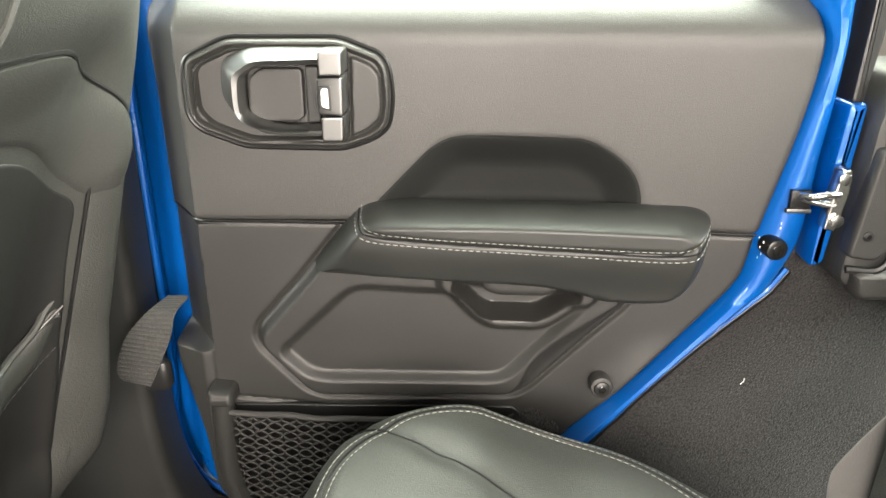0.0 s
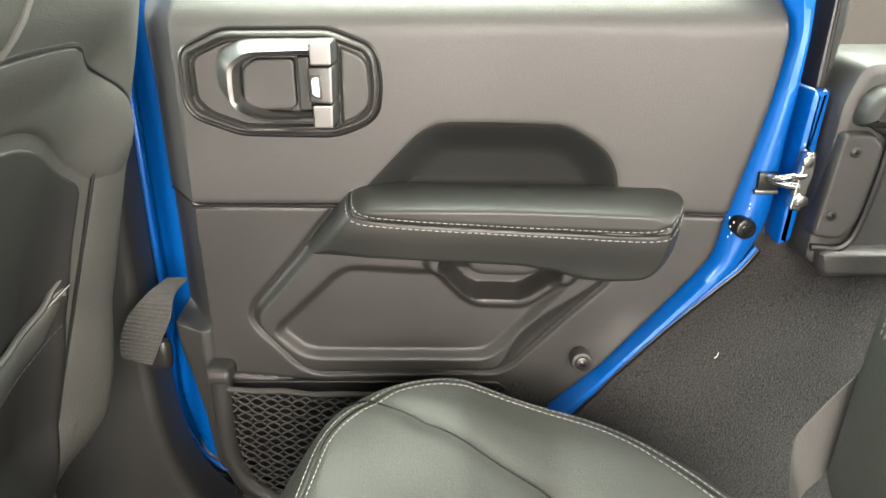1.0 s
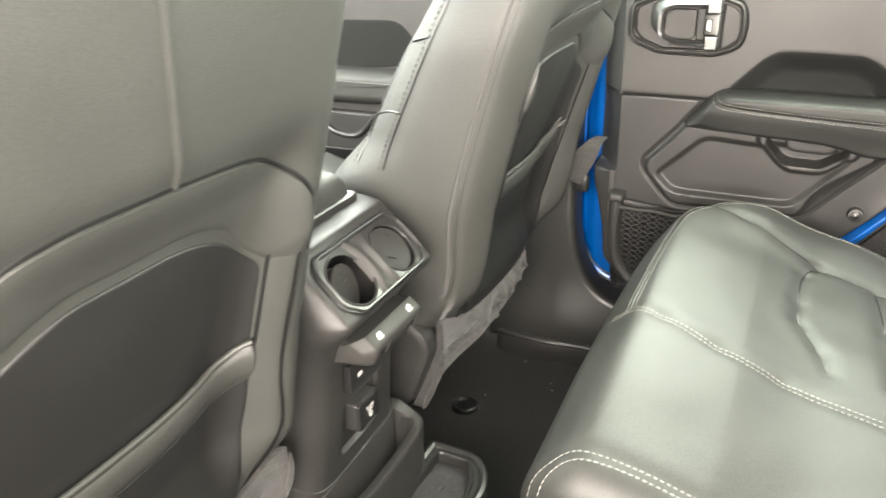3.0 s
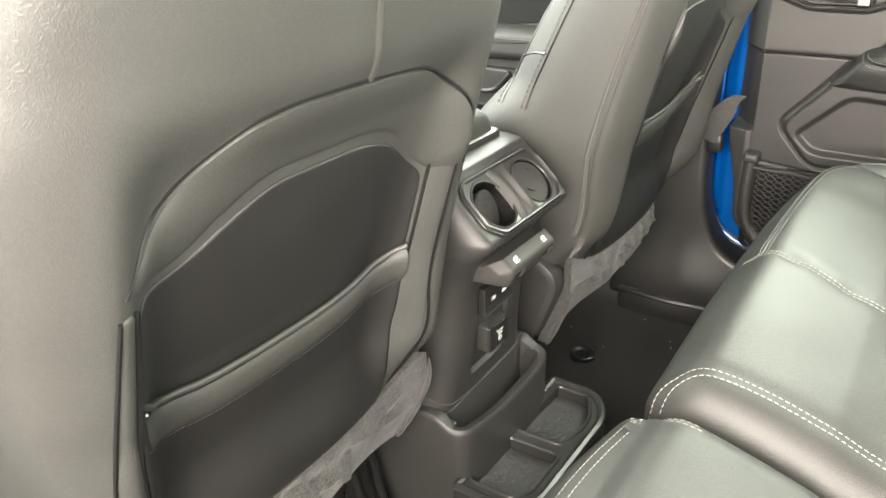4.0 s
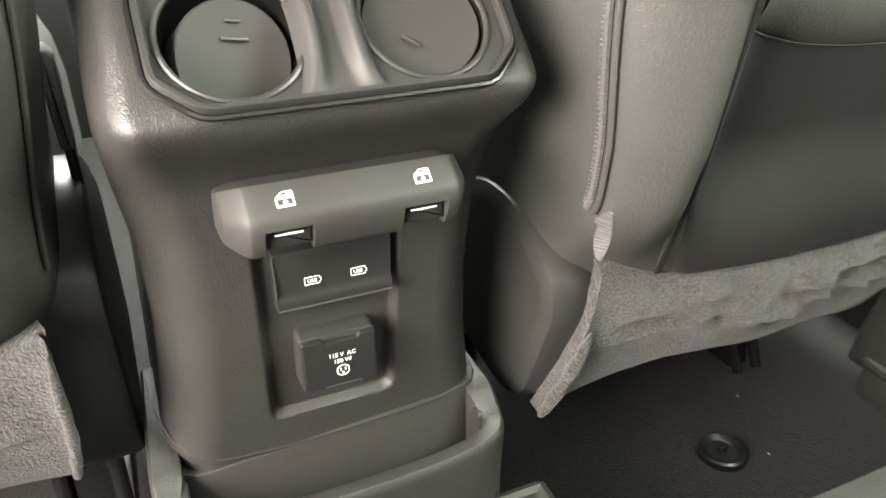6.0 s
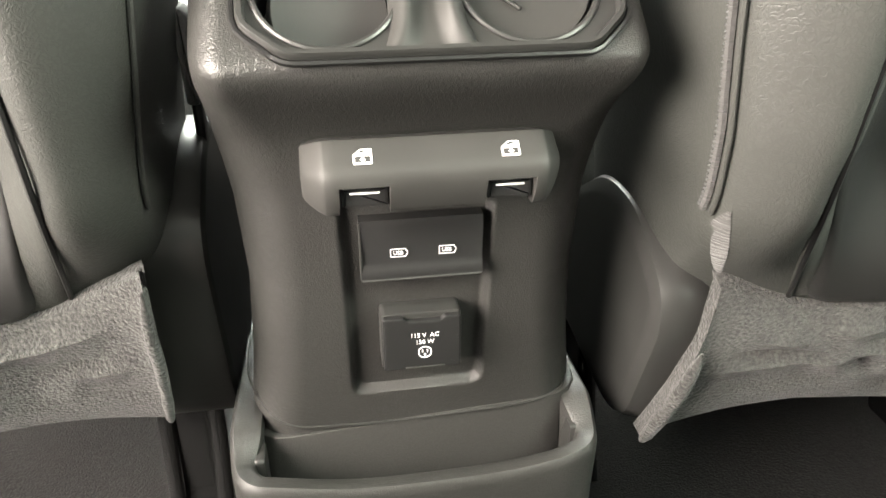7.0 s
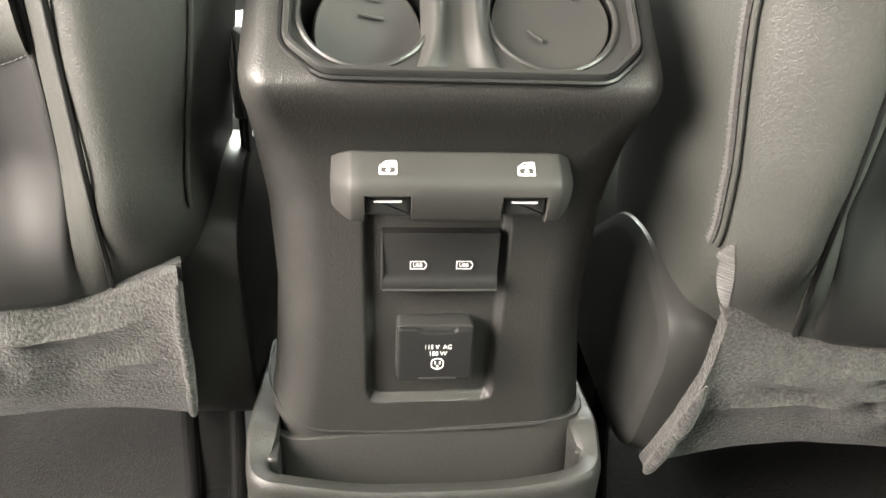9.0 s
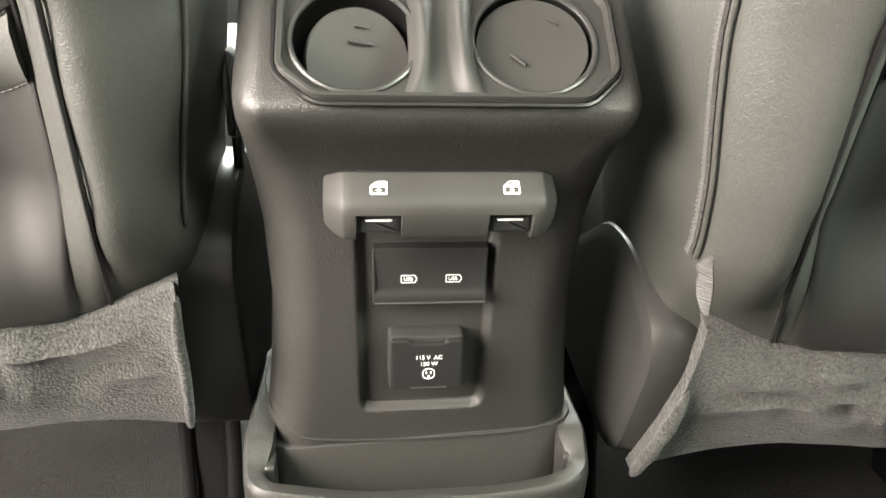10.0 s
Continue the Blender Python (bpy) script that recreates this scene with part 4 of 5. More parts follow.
SL = Vector((-0.070, 0.0, 0.066)).normalized()
SN = Vector((0.066, 0.0, 0.070)).normalized()
VO = Vector((0.0005, -0.002, 0.519))


def slope(a, b, h):
    """Places on the vent face: a across, b up the slope, h out of it."""
    return VO + Vector((0, a, 0)) + SL * b + SN * h


oct_out = rounded([(-0.070, 0.002), (0.080, 0.002), (0.099, 0.021), (0.099, 0.070), (0.084, 0.088), (-0.076, 0.088), (-0.091, 0.070), (-0.091, 0.021)], 0.006)
oct_n = resample(oct_out, 96)
recess = resample(rounded(V2([(-0.0485, 0.2690), (0.0455, 0.2705), (0.0465, 0.43), (-0.0505, 0.43)]), 0.010), 60)


def head_x(z):
    """The face, turning over a round lip into the slope of the vents."""
    lim = VO.x + (z - VO.z) * SL.x / SL.z - 0.001
    f = face_x(z)
    k = 0.0035
    return -k * math.log(math.exp(-f / k) + math.exp(-lim / k)) if z > 0.49 else f


loops = []
zs = [0.235 + 0.0016 * i for i in range(223)]
for z in zs:
    w = table(WIDE, z)
    xf = head_x(z)
    row = []
    ry = 0.037 - 0.016 * sstep(0.46, 0.52, z)
    rx = 0.046 + 0.014 * sstep(0.46, 0.53, z)
    for j in range(10):
        row.append((-0.55 + (0.55 + xf - rx) * j / 10, -w))
    for j in range(14):
        a = math.pi / 2 * j / 14
        row.append((xf - rx + rx * math.sin(a), -w + ry - ry * math.cos(a)))
    m = 110
    for j in range(m + 1):
        row.append((xf, -w + ry + (2 * w - 2 * ry) * j / m))
    for j in range(1, 15):
        a = math.pi / 2 * j / 14
        row.append((xf - rx + rx * math.cos(a), w - ry + ry * math.sin(a)))
    for j in range(1, 11):
        row.append((xf - rx - (0.55 + xf - rx) * j / 10, w))
    out = []
    for x, y in row:
        px = x
        if z < 0.47 and x > xf - 0.002:
            px = x - 0.0068 * sstep(0.0, 0.0060, inside(recess, Vector((y, z))))
        p = Vector((px, y - 0.003 + 0.004 * sstep(0.40, 0.52, z) * sstep(0.0, 0.09, y), z))
        if z > 0.515 and abs(y) < 0.105:
            p -= SN * 0.036 * sstep(0.003, 0.006, inside(oct_n, Vector((p.y - VO.y, (z - VO.z) / SL.z))))
        out.append(p)
    loops.append(out)
# rounded top edge behind the vents
loops = [l for l in loops if l[0].z < 0.586]
top = loops[-1]
for d, h in ((0.001, 0.002), (0.003, 0.0036), (0.006, 0.0045)):
    loops.append([Vector((p.x - d, p.y * (1 - d / 0.11), p.z + h)) for p in top])
housing = part("housing", loft(loops), PLASTIC, console)

# vent bezel with two round outlets
oct_i = inset(oct_n, 0.0045)
vent = part("vent_bezel", loft([[slope(p.x, p.y, h) for p in loop] for loop, h in ((oct_n, -0.004), (oct_n, 0.004), (inset(oct_n, 0.0012), 0.0056), (inset(oct_n, 0.0034), 0.0056), (oct_i, 0.003), (oct_i, -0.004))], caps=False), PLASTIC_SMOOTH, console)
part("bezel_gap", tube([slope(p.x, p.y, 0.001) for p in inset(oct_n, -0.0015)], 0.0016, 6, closed=True), RUBBER, vent)
RC = 0.0345
centers = [(-0.0485, 0.043), (0.0520, 0.043)]
holes = [[(cx + RC * math.cos(2 * math.pi * i / 48), cy + RC * math.sin(2 * math.pi * i / 48)) for i in range(48)] for cx, cy in centers]
part("vent_plate", holed_plate([(p.x, p.y) for p in oct_i], holes, slope, -0.012, 0.001), PLASTIC_SMOOTH, vent)
for cx, cy in centers:
    rim = [slope(cx + (RC + 0.001) * math.cos(2 * math.pi * i / 48), cy + (RC + 0.001) * math.sin(2 * math.pi * i / 48), 0.001) for i in range(48)]
    part("outlet_rim", tube(rim, 0.0018, 8, closed=True), PLASTIC_SMOOTH, vent)
    tub = [[slope(cx + r * math.cos(2 * math.pi * i / 48), cy + r * math.sin(2 * math.pi * i / 48), h) for i in range(48)] for r, h in ((RC, 0.0), (RC, -0.045), (0.002, -0.046))]
    part("outlet_throat", loft(tub, caps=False), RUBBER, vent)
# flared bridge between the outlets
bridge = []
for j in range(41):
    t = j / 40
    b = 0.003 + 0.083 * t
    end = (2 * t - 1) ** 2
    ridge_a = 0.0100 + 0.008 * end ** 1.5
    ridge_h = 0.0035 + 0.0065 * math.sin(math.pi * min(1, t * 0.93 + 0.05)) ** 0.8
    row = []
    for i in range(33):
        u = -1 + i / 16
        a = u * (ridge_a + 0.009)
        r = abs(a)
        if r < ridge_a:
            h = 0.0020 + (ridge_h - 0.0020) * sstep(ridge_a * 0.25, ridge_a, r)
        else:
            h = ridge_h - (ridge_h + 0.002) * (1 - math.cos(math.pi / 2 * min(1, (r - ridge_a) / 0.009)))
        row.append(slope(a, b, h))
    row += [slope(0.012, b, -0.006), slope(-0.012, b, -0.006)]
    bridge.append(row)
part("vent_bridge", loft(bridge), MATTE, vent)


def louver(cx, cy, tilt_a, tilt_b, h, r, name="vent_louver"):
    """A round louver disc with a thumb tab, turned in its outlet."""
    rot = Euler((radians(tilt_a), radians(tilt_b), 0)).to_matrix()
    o = Vector((cx, cy, h))

    def place(p):
        q = rot @ Vector(p) + o
        return slope(q.x, q.y, q.z)
    k = 40
    loops_ = [[place((rr * math.cos(2 * math.pi * i / k), rr * math.sin(2 * math.pi * i / k), d)) for i in range(k)] for rr, d in ((r, -0.004), (r, -0.0012), (r - 0.001, 0), (r - 0.004, -0.0004), (r * 0.5, -0.001), (0.002, -0.0014))]
    return part(name, loft(loops_), MATTE, vent), place


lv, place = louver(centers[0][0] + 0.002, centers[0][1] - 0.003, 26, 13, -0.0150, 0.0305)
part("louver_tab", tube([place((x, 0.010, 0.0010)) for x in (-0.007, 0.007)], 0.0011, 6), PLASTIC_SMOOTH, lv)
part("louver_tab", tube([place((x, 0.019, 0.0010)) for x in (-0.004, 0.004)], 0.0008, 6), PLASTIC_SMOOTH, lv)
for k in (1, 2):
    louver(centers[0][0] + 0.001 - 0.0030 * k, centers[0][1] - 0.003 + 0.0055 * k, 26, 13, -0.0150 - 0.0100 * k, 0.0300 - 0.0020 * k)
lv1, place = louver(centers[1][0], centers[1][1], 3, -3, -0.0035, 0.0330)
part("louver_tab", tube([place(p) for p in ((-0.013, -0.006, 0.0010), (-0.005, -0.013, 0.0010))], 0.0011, 6), PLASTIC_SMOOTH, lv1)
part("louver_tab", tube([place(p) for p in ((0.010, 0.018, 0.0010), (0.015, 0.014, 0.0010))], 0.0008, 6), PLASTIC_SMOOTH, lv1)

# window switch bar
# finger bar: a sloping top, a rounded nose and an upright front
BAR = [(-0.060, 0.4700), (-0.024, 0.4705), (-0.0165, 0.4735), (-0.0150, 0.4766), (-0.0135, 0.4777), (-0.0115, 0.4768), (-0.0070, 0.4732), (-0.0020, 0.4692), (0.0008, 0.4667), (0.0024, 0.4640),
       (0.0030, 0.4610), (0.0028, 0.4575), (0.0018, 0.4530), (-0.0002, 0.4480), (-0.0030, 0.4425), (-0.0045, 0.4402), (-0.0075, 0.4390), (-0.060, 0.4390)]


def on_bar(a, b, d):
    """A place on the sloping top: a across, b up the slope, d proud of it."""
    return Vector((-0.0047 - b * 0.79 + d * 0.613, a, 0.4713 + b * 0.613 + d * 0.79))


def bar_loop(a, back, ceiling=0.0):
    row = []
    for x, z in BAR:
        if x > -0.05:
            x -= back
            z = 0.456 + (z - 0.456) * (1 - back * (22 if z > 0.456 else 14))
        row.append(Vector((x, a, max(z, ceiling))))
    return row


loops = []
for a0, a1, turn in ((-0.0700, -0.0575, 1), (0.0682, 0.0565, -1)):
    ends = []
    for i in range(13):
        u = i / 12
        ends.append(bar_loop(a0 + (a1 - a0) * u, 0.0165 * (1 - u) ** 1.35 + (0.002 * (1 - u / 0.12) ** 2 if u < 0.12 else 0)))
    if turn == 1:
        loops += ends
        for p, q in ((-0.0512, -0.0250), (0.0250, 0.0512)):
            loops += [bar_loop(p - 0.0006, 0.0), bar_loop(p, 0.0), bar_loop(p + 0.0004, 0.0, 0.4575), bar_loop(q - 0.0004, 0.0, 0.4575), bar_loop(q, 0.0), bar_loop(q + 0.0006, 0.0)]
    else:
        loops += ends[::-1]
bar = part("switch_bar", loft(loops), MATTE, console)
for s in (-1, 1):
    sw = part("window_switch", prism(rounded([(s * 0.038 - 0.0125, 0.444), (s * 0.038 + 0.0125, 0.444), (s * 0.038 + 0.0125, 0.4565), (s * 0.038 - 0.0125, 0.4565)], 0.002), lambda a, b, d: (d, a, b), -0.05, -0.003, 0.002), PLASTIC_DARK, bar)
    part("switch_mark", box((-0.0025, s * 0.038, 0.4525), (0.001, 0.0155, 0.0012), 0.0003), PRINT, sw)
    # window symbol: a white door and pane, a grey lower band and a white arrow
    cy = s * 0.038

    def sign(pts, d0, d1, r):
        return prism(rounded([(cy + a * 0.86, b * 0.90) for a, b in pts], r), on_bar, d0, d1, 0.0001)
    mark = part("window_symbol", sign([(-0.0058, -0.0050), (0.0056, -0.0050), (0.0056, 0.0050), (-0.0012, 0.0050), (-0.0058, 0.0012)], -0.0004, 0.0004, 0.0010), PRINT, bar)
    part("symbol_band", sign([(-0.0046, -0.0036), (0.0044, -0.0036), (0.0044, 0.0001), (-0.0046, 0.0001)], 0.0, 0.0006, 0.0002), MATTE, mark)
    part("symbol_line", sign([(-0.0036, 0.0019), (-0.0007, 0.0040), (0.0042, 0.0040), (0.0042, 0.0036), (-0.0005, 0.0036), (-0.0033, 0.0017)], 0.0, 0.0006, 0.0001), MATTE, mark)
    part("symbol_arrow", sign([(0.0000, -0.0038), (0.0018, -0.0020), (0.0007, -0.0016), (0.0007, 0.0004), (-0.0007, 0.0004), (-0.0007, -0.0016), (-0.0018, -0.0020)], 0.0, 0.0008, 0.0001), PRINT, mark)
    part("symbol_line", sign([(-0.0005, 0.0006), (0.0005, 0.0006), (0.0005, 0.0022), (-0.0005, 0.0022)], 0.0, 0.0006, 0.0001), MATTE, mark)

# charging socket panel
usb = part("usb_panel", loft([[Vector((x, y, z)) for x, z in ((-0.064, 0.413), (-0.0535, 0.4125), (-0.0525, 0.409), (-0.0545, 0.384), (-0.0525, 0.380), (-0.0505, 0.3745), (-0.0515, 0.3715), (-0.064, 0.3715))] for y in (-0.0405, -0.040, 0.0345, 0.035)]), PLASTIC_DARK, console)
part("panel_lip", tube([(-0.0512, -0.040 + 0.0745 * i / 10, 0.3732) for i in range(11)], 0.0012, 6), PLASTIC_SMOOTH, usb)
part("panel_lip", tube([(-0.0530, -0.0403, 0.373 + 0.039 * i / 10) for i in range(11)], 0.0008, 6), PLASTIC_SMOOTH, usb)
for y in (-0.0171, 0.0129):
    words("socket_word", "USB", 0.0036, (-0.0524, y - 0.0004, 0.3905), usb)
    part("socket_symbol", tube([(-0.0527, y + a, 0.3905 + b) for a, b in ((-0.0050, -0.0026), (0.0044, -0.0026), (0.0045, -0.0013), (0.0053, -0.0011), (0.0053, 0.0011), (0.0045, 0.0013), (0.0044, 0.0026), (-0.0050, 0.0026))], 0.00028, 5, closed=True), PRINT, usb)

# power outlet with its hinged cover
outlet = part("power_outlet", prism(rounded([(-0.0302, 0.3020), (0.0228, 0.3015), (0.0225, 0.3450), (-0.0302, 0.3450)], 0.004), lambda a, b, d: (d, a, b), -0.075, -0.0555, 0.0018), PLASTIC_SMOOTH, console)
part("outlet_cover", prism(rounded([(-0.0292, 0.303), (0.0220, 0.303), (0.0220, 0.3430), (0.0110, 0.3430), (0.009, 0.3405), (-0.0135, 0.3405), (-0.0155, 0.3435), (-0.0292, 0.3435)], 0.0025), lambda a, b, d: (d, a, b), -0.060, -0.0515, 0.0015), PLASTIC_DARK, outlet)
part("finger_lip", box((-0.0510, -0.0022, 0.3050), (0.0016, 0.026, 0.0014), 0.0005), PLASTIC_SMOOTH, outlet)
words("outlet_words", "115 V  AC", 0.0044, (-0.0512, -0.0022, 0.3298), outlet)
words("outlet_words", "150 W", 0.0044, (-0.0512, -0.0022, 0.3246), outlet)
sym = [(0.0045 * math.cos(2 * math.pi * i / 24), 0.0042 * math.sin(2 * math.pi * i / 24)) for i in range(24)]
sym = [(max(-0.0040, min(0.0040, a)), b) for a, b in sym]
part("socket_symbol", tube([(-0.0513, -0.0022 + a, 0.3166 + b) for a, b in sym], 0.00035, 5, closed=True), PRINT, outlet)
for a, b in ((-0.0016, 0.0009), (0.0016, 0.0009)):
    part("socket_symbol", box((-0.0513, -0.0022 + a, 0.3166 + b), (0.0005, 0.0008, 0.0022), 0.0001), PRINT, outlet)
part("socket_symbol", disc((-0.0511, -0.0022, 0.3145), (1, 0, 0), 0.0008, 0.0004, 12, 0.0001), PRINT, outlet)

# part line between housing and base, and the lower bin with its rolled lip
line = [Vector((-0.16, -0.1275, 0.271)), Vector((-0.118, -0.126, 0.268)), Vector((-0.092, -0.115, 0.256)), Vector((-0.0765, -0.096, 0.2465)), Vector((-0.0740, -0.05, 0.2435)), Vector((-0.0738, 0.02, 0.2440)), Vector((-0.0750, 0.088, 0.2490)), Vector((-0.095, 0.110, 0.254)), Vector((-0.15, 0.119, 0.260))]
part("part_line", tube(line, 0.0009, 6, 90), PLASTIC_SMOOTH, console)
part("console_base", prism(rounded([(-0.55, -0.1245), (-0.0745, -0.1245), (-0.0745, 0.1185), (-0.55, 0.1185)], 0.030), lambda a, b, d: (a, b, d + 0.07 * b * sstep(0.1, 0.2, d)), -0.012, 0.2440, 0.0015, 120), PLASTIC, console)
wall_path = smooth_path([(-0.20, -0.128, 0), (-0.11, -0.131, 0), (-0.060, -0.131, 0), (-0.040, -0.124, 0), (-0.033, -0.104, 0), (-0.031, -0.03, 0), (-0.032, 0.07, 0), (-0.034, 0.097, 0), (-0.042, 0.112, 0), (-0.062, 0.118, 0), (-0.12, 0.118, 0), (-0.20, 0.118, 0)], 120)
loops = []
for i, p in enumerate(wall_path):
    t = (wall_path[min(i + 1, 119)] - wall_path[max(i - 1, 0)]).normalized()
    o = Vector((t.y, -t.x, 0))
    top = 0.236 - 0.010 * math.exp(-(p.y / 0.09) ** 4) * sstep(-0.08, -0.04, p.x) + 0.014 * sstep(-0.050, -0.080, p.x)
    iw = 0.010 + 0.006 * sstep(-0.05, -0.075, p.x)
    prof = [(0.006, -0.012), (0.0055, top - 0.05), (0.0068, top - 0.009), (0.0060, top - 0.003), (0.0035, top), (-0.006, top - 0.0005), (-iw + 0.001, top - 0.003), (-iw, top - 0.010), (-iw + 0.002, top - 0.04), (-iw + 0.002, -0.012)]
    loops.append([Vector((p.x, p.y, 0)) + o * a + Vector((0, 0, b)) for a, b in prof])
part("bin_wall", loft(loops), PLASTIC, console)
part("bin_floor", box((-0.058, -0.006, 0.165), (0.05, 0.24, 0.01), 0.002), RUBBER, console)
for s, y in ((-1, -0.118), (1, 0.108)):
    part("bin_rib", prism(rounded([(-0.075, 0.15), (-0.055, 0.15), (-0.055, 0.2355), (-0.075, 0.2375)], 0.004), lambda a, b, d: (a, d, b), y - 0.004, y + 0.004, 0.002), PLASTIC_SMOOTH, console)

# floor tray with two lined compartments
tray_out = rounded([(-0.045, -0.150), (0.045, -0.150), (0.078, -0.118), (0.080, 0.105), (0.044, 0.160), (-0.045, 0.162)], [0.005, 0.03, 0.03, 0.03, 0.03, 0.005])
hole_a = rounded([(-0.030, 0.008), (0.045, 0.012), (0.056, 0.060), (0.052, 0.096), (0.030, 0.140), (-0.024, 0.142)], 0.008)
hole_b = rounded([(-0.030, -0.124), (0.040, -0.122), (0.054, -0.10), (0.055, -0.012), (-0.030, -0.016)], 0.008)
tray = thing("floor_tray", "black plastic floor tray with two rubber-lined compartments behind the console", "tray", (0.02, 0, 0.0))
body_t = part("tray_body", holed_plate(resample(tray_out, 90), [resample(hole_a, 50), resample(hole_b, 50)], lambda a, b, d: Vector((a, b, d)), -0.01, 0.150), PLASTIC_SMOOTH, tray)
tn = resample(tray_out, 140)
part("tray_rim", tube([Vector((p.x, p.y, 0.148)) for p in inset(tn, 0.006)], 0.0075, 8, closed=True), PLASTIC_SMOOTH, tray)
for h in (hole_a, hole_b):
    hn = resample(h, 70)
    part("compartment_rim", tube([Vector((p.x, p.y, 0.1495)) for p in inset(hn, -0.002)], 0.0035, 6, closed=True), PLASTIC_SMOOTH, tray)
    part("compartment_mat", pad(hn, lambda a, b, d: (a, b, 0.130 + d), 0.003, 0.003, 0.02, 70, 20, lambda a, b: 0.0022 * noise.noise((a * 180, b * 180, 1))), MAT, tray)

# armrest lid
lid = thing("console_lid", "padded grey-black console armrest lid", "armrest", (-0.3, 0, 0.55))
part("lid_frame", prism(rounded([(-0.52, -0.108), (-0.112, -0.108), (-0.106, -0.098), (-0.106, 0.092), (-0.112, 0.102), (-0.52, 0.102)], 0.015), lambda a, b, d: (a, b, d), 0.560, 0.600, 0.006), PLASTIC_SMOOTH, lid)
part("lid_pad", pad(rounded([(-0.52, -0.106), (-0.112, -0.106), (-0.112, 0.100), (-0.52, 0.100)], 0.030), lambda a, b, h: (a, b, 0.600 + h - 0.3 * (b * b)), 0.034, 0.034, 0.005, 140, 16), LEATHER, lid)

# ---- front seats ----
def front_seat(cy, dx, m, ai, ao, e_in, e_out, dz, hz, label):
    """A front seat seen from behind: m is +1 when its outer side lies towards +y."""
    seat = thing("front_seat", label, "car seat", (dx - 0.2, cy, 0.0), group="front seats")
    W0 = 0.238

    def up(pts):
        """Outlines of the back, raised with the height of this seat."""
        return [Vector((p[0], p[1] + dz * sstep(0.37, 0.60, p[1]))) for p in pts]

    def rear_x(z):
        return dx - 0.018 + 0.25 * (z - 0.34) + 0.15 * max(0, z - 0.56)

    def ridge(a, z):
        """The side bolsters stand proud of the back panel."""
        return max(0.0, 0.055 - 0.14 * max(0, z - 0.443 - dz)) * sstep(0.12, 0.21, abs(a)) * sstep(0.33, 0.44, z)

    def scoop(a, z):
        """The knee room between the bolsters."""
        return 0.030 * sstep(0.36, 0.46, z) * sstep(0.81 + dz, 0.735 + dz, z) * sstep(0.205, 0.15, abs(a))

    def width(z):
        return W0 + 0.020 * sstep(0.40, 0.60, z) - 0.035 * sstep(0.78, 0.98, z) + (-0.012 * sstep(0.42, 0.33, z))

    def depth(z):
        return 0.115 - 0.03 * sstep(0.6, 0.95, z)

    def full(z):
        """How boxy the front half of the back is."""
        return 2.6 + 3.4 * sstep(0.66, 0.54, z)

    def surf(a, z, h):
        w, d = width(z), depth(z)
        k = min(0.999, abs(a) / w)
        return Vector((rear_x(z) - d * 0.75 * (1 - (1 - k ** 2.5) ** (1 / 2.5)) + ridge(a, z) - scoop(a, z) + h, cy + m * a, z))
    loops = []
    for i in range(64):
        z = 0.325 + 0.68 * i / 63
        w, d = width(z), depth(z)
        row = []
        for j in range(112):
            a = 2 * math.pi * j / 112
            ca, sa = math.cos(a), math.sin(a)
            yy = w * math.copysign(abs(sa) ** (2 / 2.5), sa)
            if ca >= 0:
                xx = rear_x(z) - d * 0.75 + d * 0.75 * abs(ca) ** (2 / 2.5) + (ridge(yy, z) - scoop(yy, z)) * min(1, abs(ca) * 4)
            else:
                ex = full(z)
                yy = w * math.copysign(abs(sa) ** (2 / ex), sa)
                if m < 0 and sa < 0:
                    yy *= 1 - 0.13 * sstep(0.05, 0.45, -ca) * sstep(0.64, 0.50, z)
                xx = rear_x(z) - d * 0.75 - (d * 1.25) * abs(ca) ** (2 / ex)
                bol = 0.045 * sstep(0.55, 0.9, abs(yy) / w)
                xx -= bol * abs(ca)
            row.append(Vector((xx, cy + m * yy, z)))
        loops.append(row)
    shellp = part("backrest", loft(loops), LEATHER, seat)
    # vinyl back panel with map pocket
    if m > 0:
        corner, radii = [(ao, 0.655), (0.114, 0.698), (0.062, 0.716)], [0.012, 0.02, 0.03]
        low_end = [(0.0, 0.7235), (0.062, 0.7225), (0.116, 0.7045), (ao - 0.018, 0.676), (ao + 0.008, 0.652), (0.196, 0.646)]
        rim_end = [(0.074, 0.783), (0.140, 0.764), (0.186, 0.736), (0.208, 0.698), (0.212, 0.656)]
    else:
        corner, radii = [(ao - 0.012, 0.667), (ao - 0.060, 0.672), (ao - 0.098, 0.696), (ao - 0.140, 0.716)], [0.008, 0.02, 0.02, 0.02]
        low_end = [(0.0, 0.7235), (ao - 0.138, 0.7225), (ao - 0.094, 0.703), (ao - 0.056, 0.679), (ao - 0.004, 0.673)]
        rim_end = [(ao - 0.155, 0.788), (ao - 0.112, 0.785), (ao - 0.080, 0.772), (ao - 0.022, 0.717), (ao + 0.006, 0.686)]
    pan = rounded([(-ai + 0.012, 0.345), (ao - 0.008, 0.345), (ao + 0.002, 0.54), (ao - 0.001, 0.60)] + corner + [(-0.060, 0.716), (-0.112, 0.700), (-ai, 0.655), (-ai - 0.001, 0.53)],
                  [0.02, 0.02, 0.05, 0.05] + radii + [0.03, 0.02, 0.012, 0.05])
    part("back_panel", pad(up(pan), surf, 0.003, 0.004, 0.01, 240, 30, center=(0.02, 0.54)), PANEL_CLOTH, shellp)
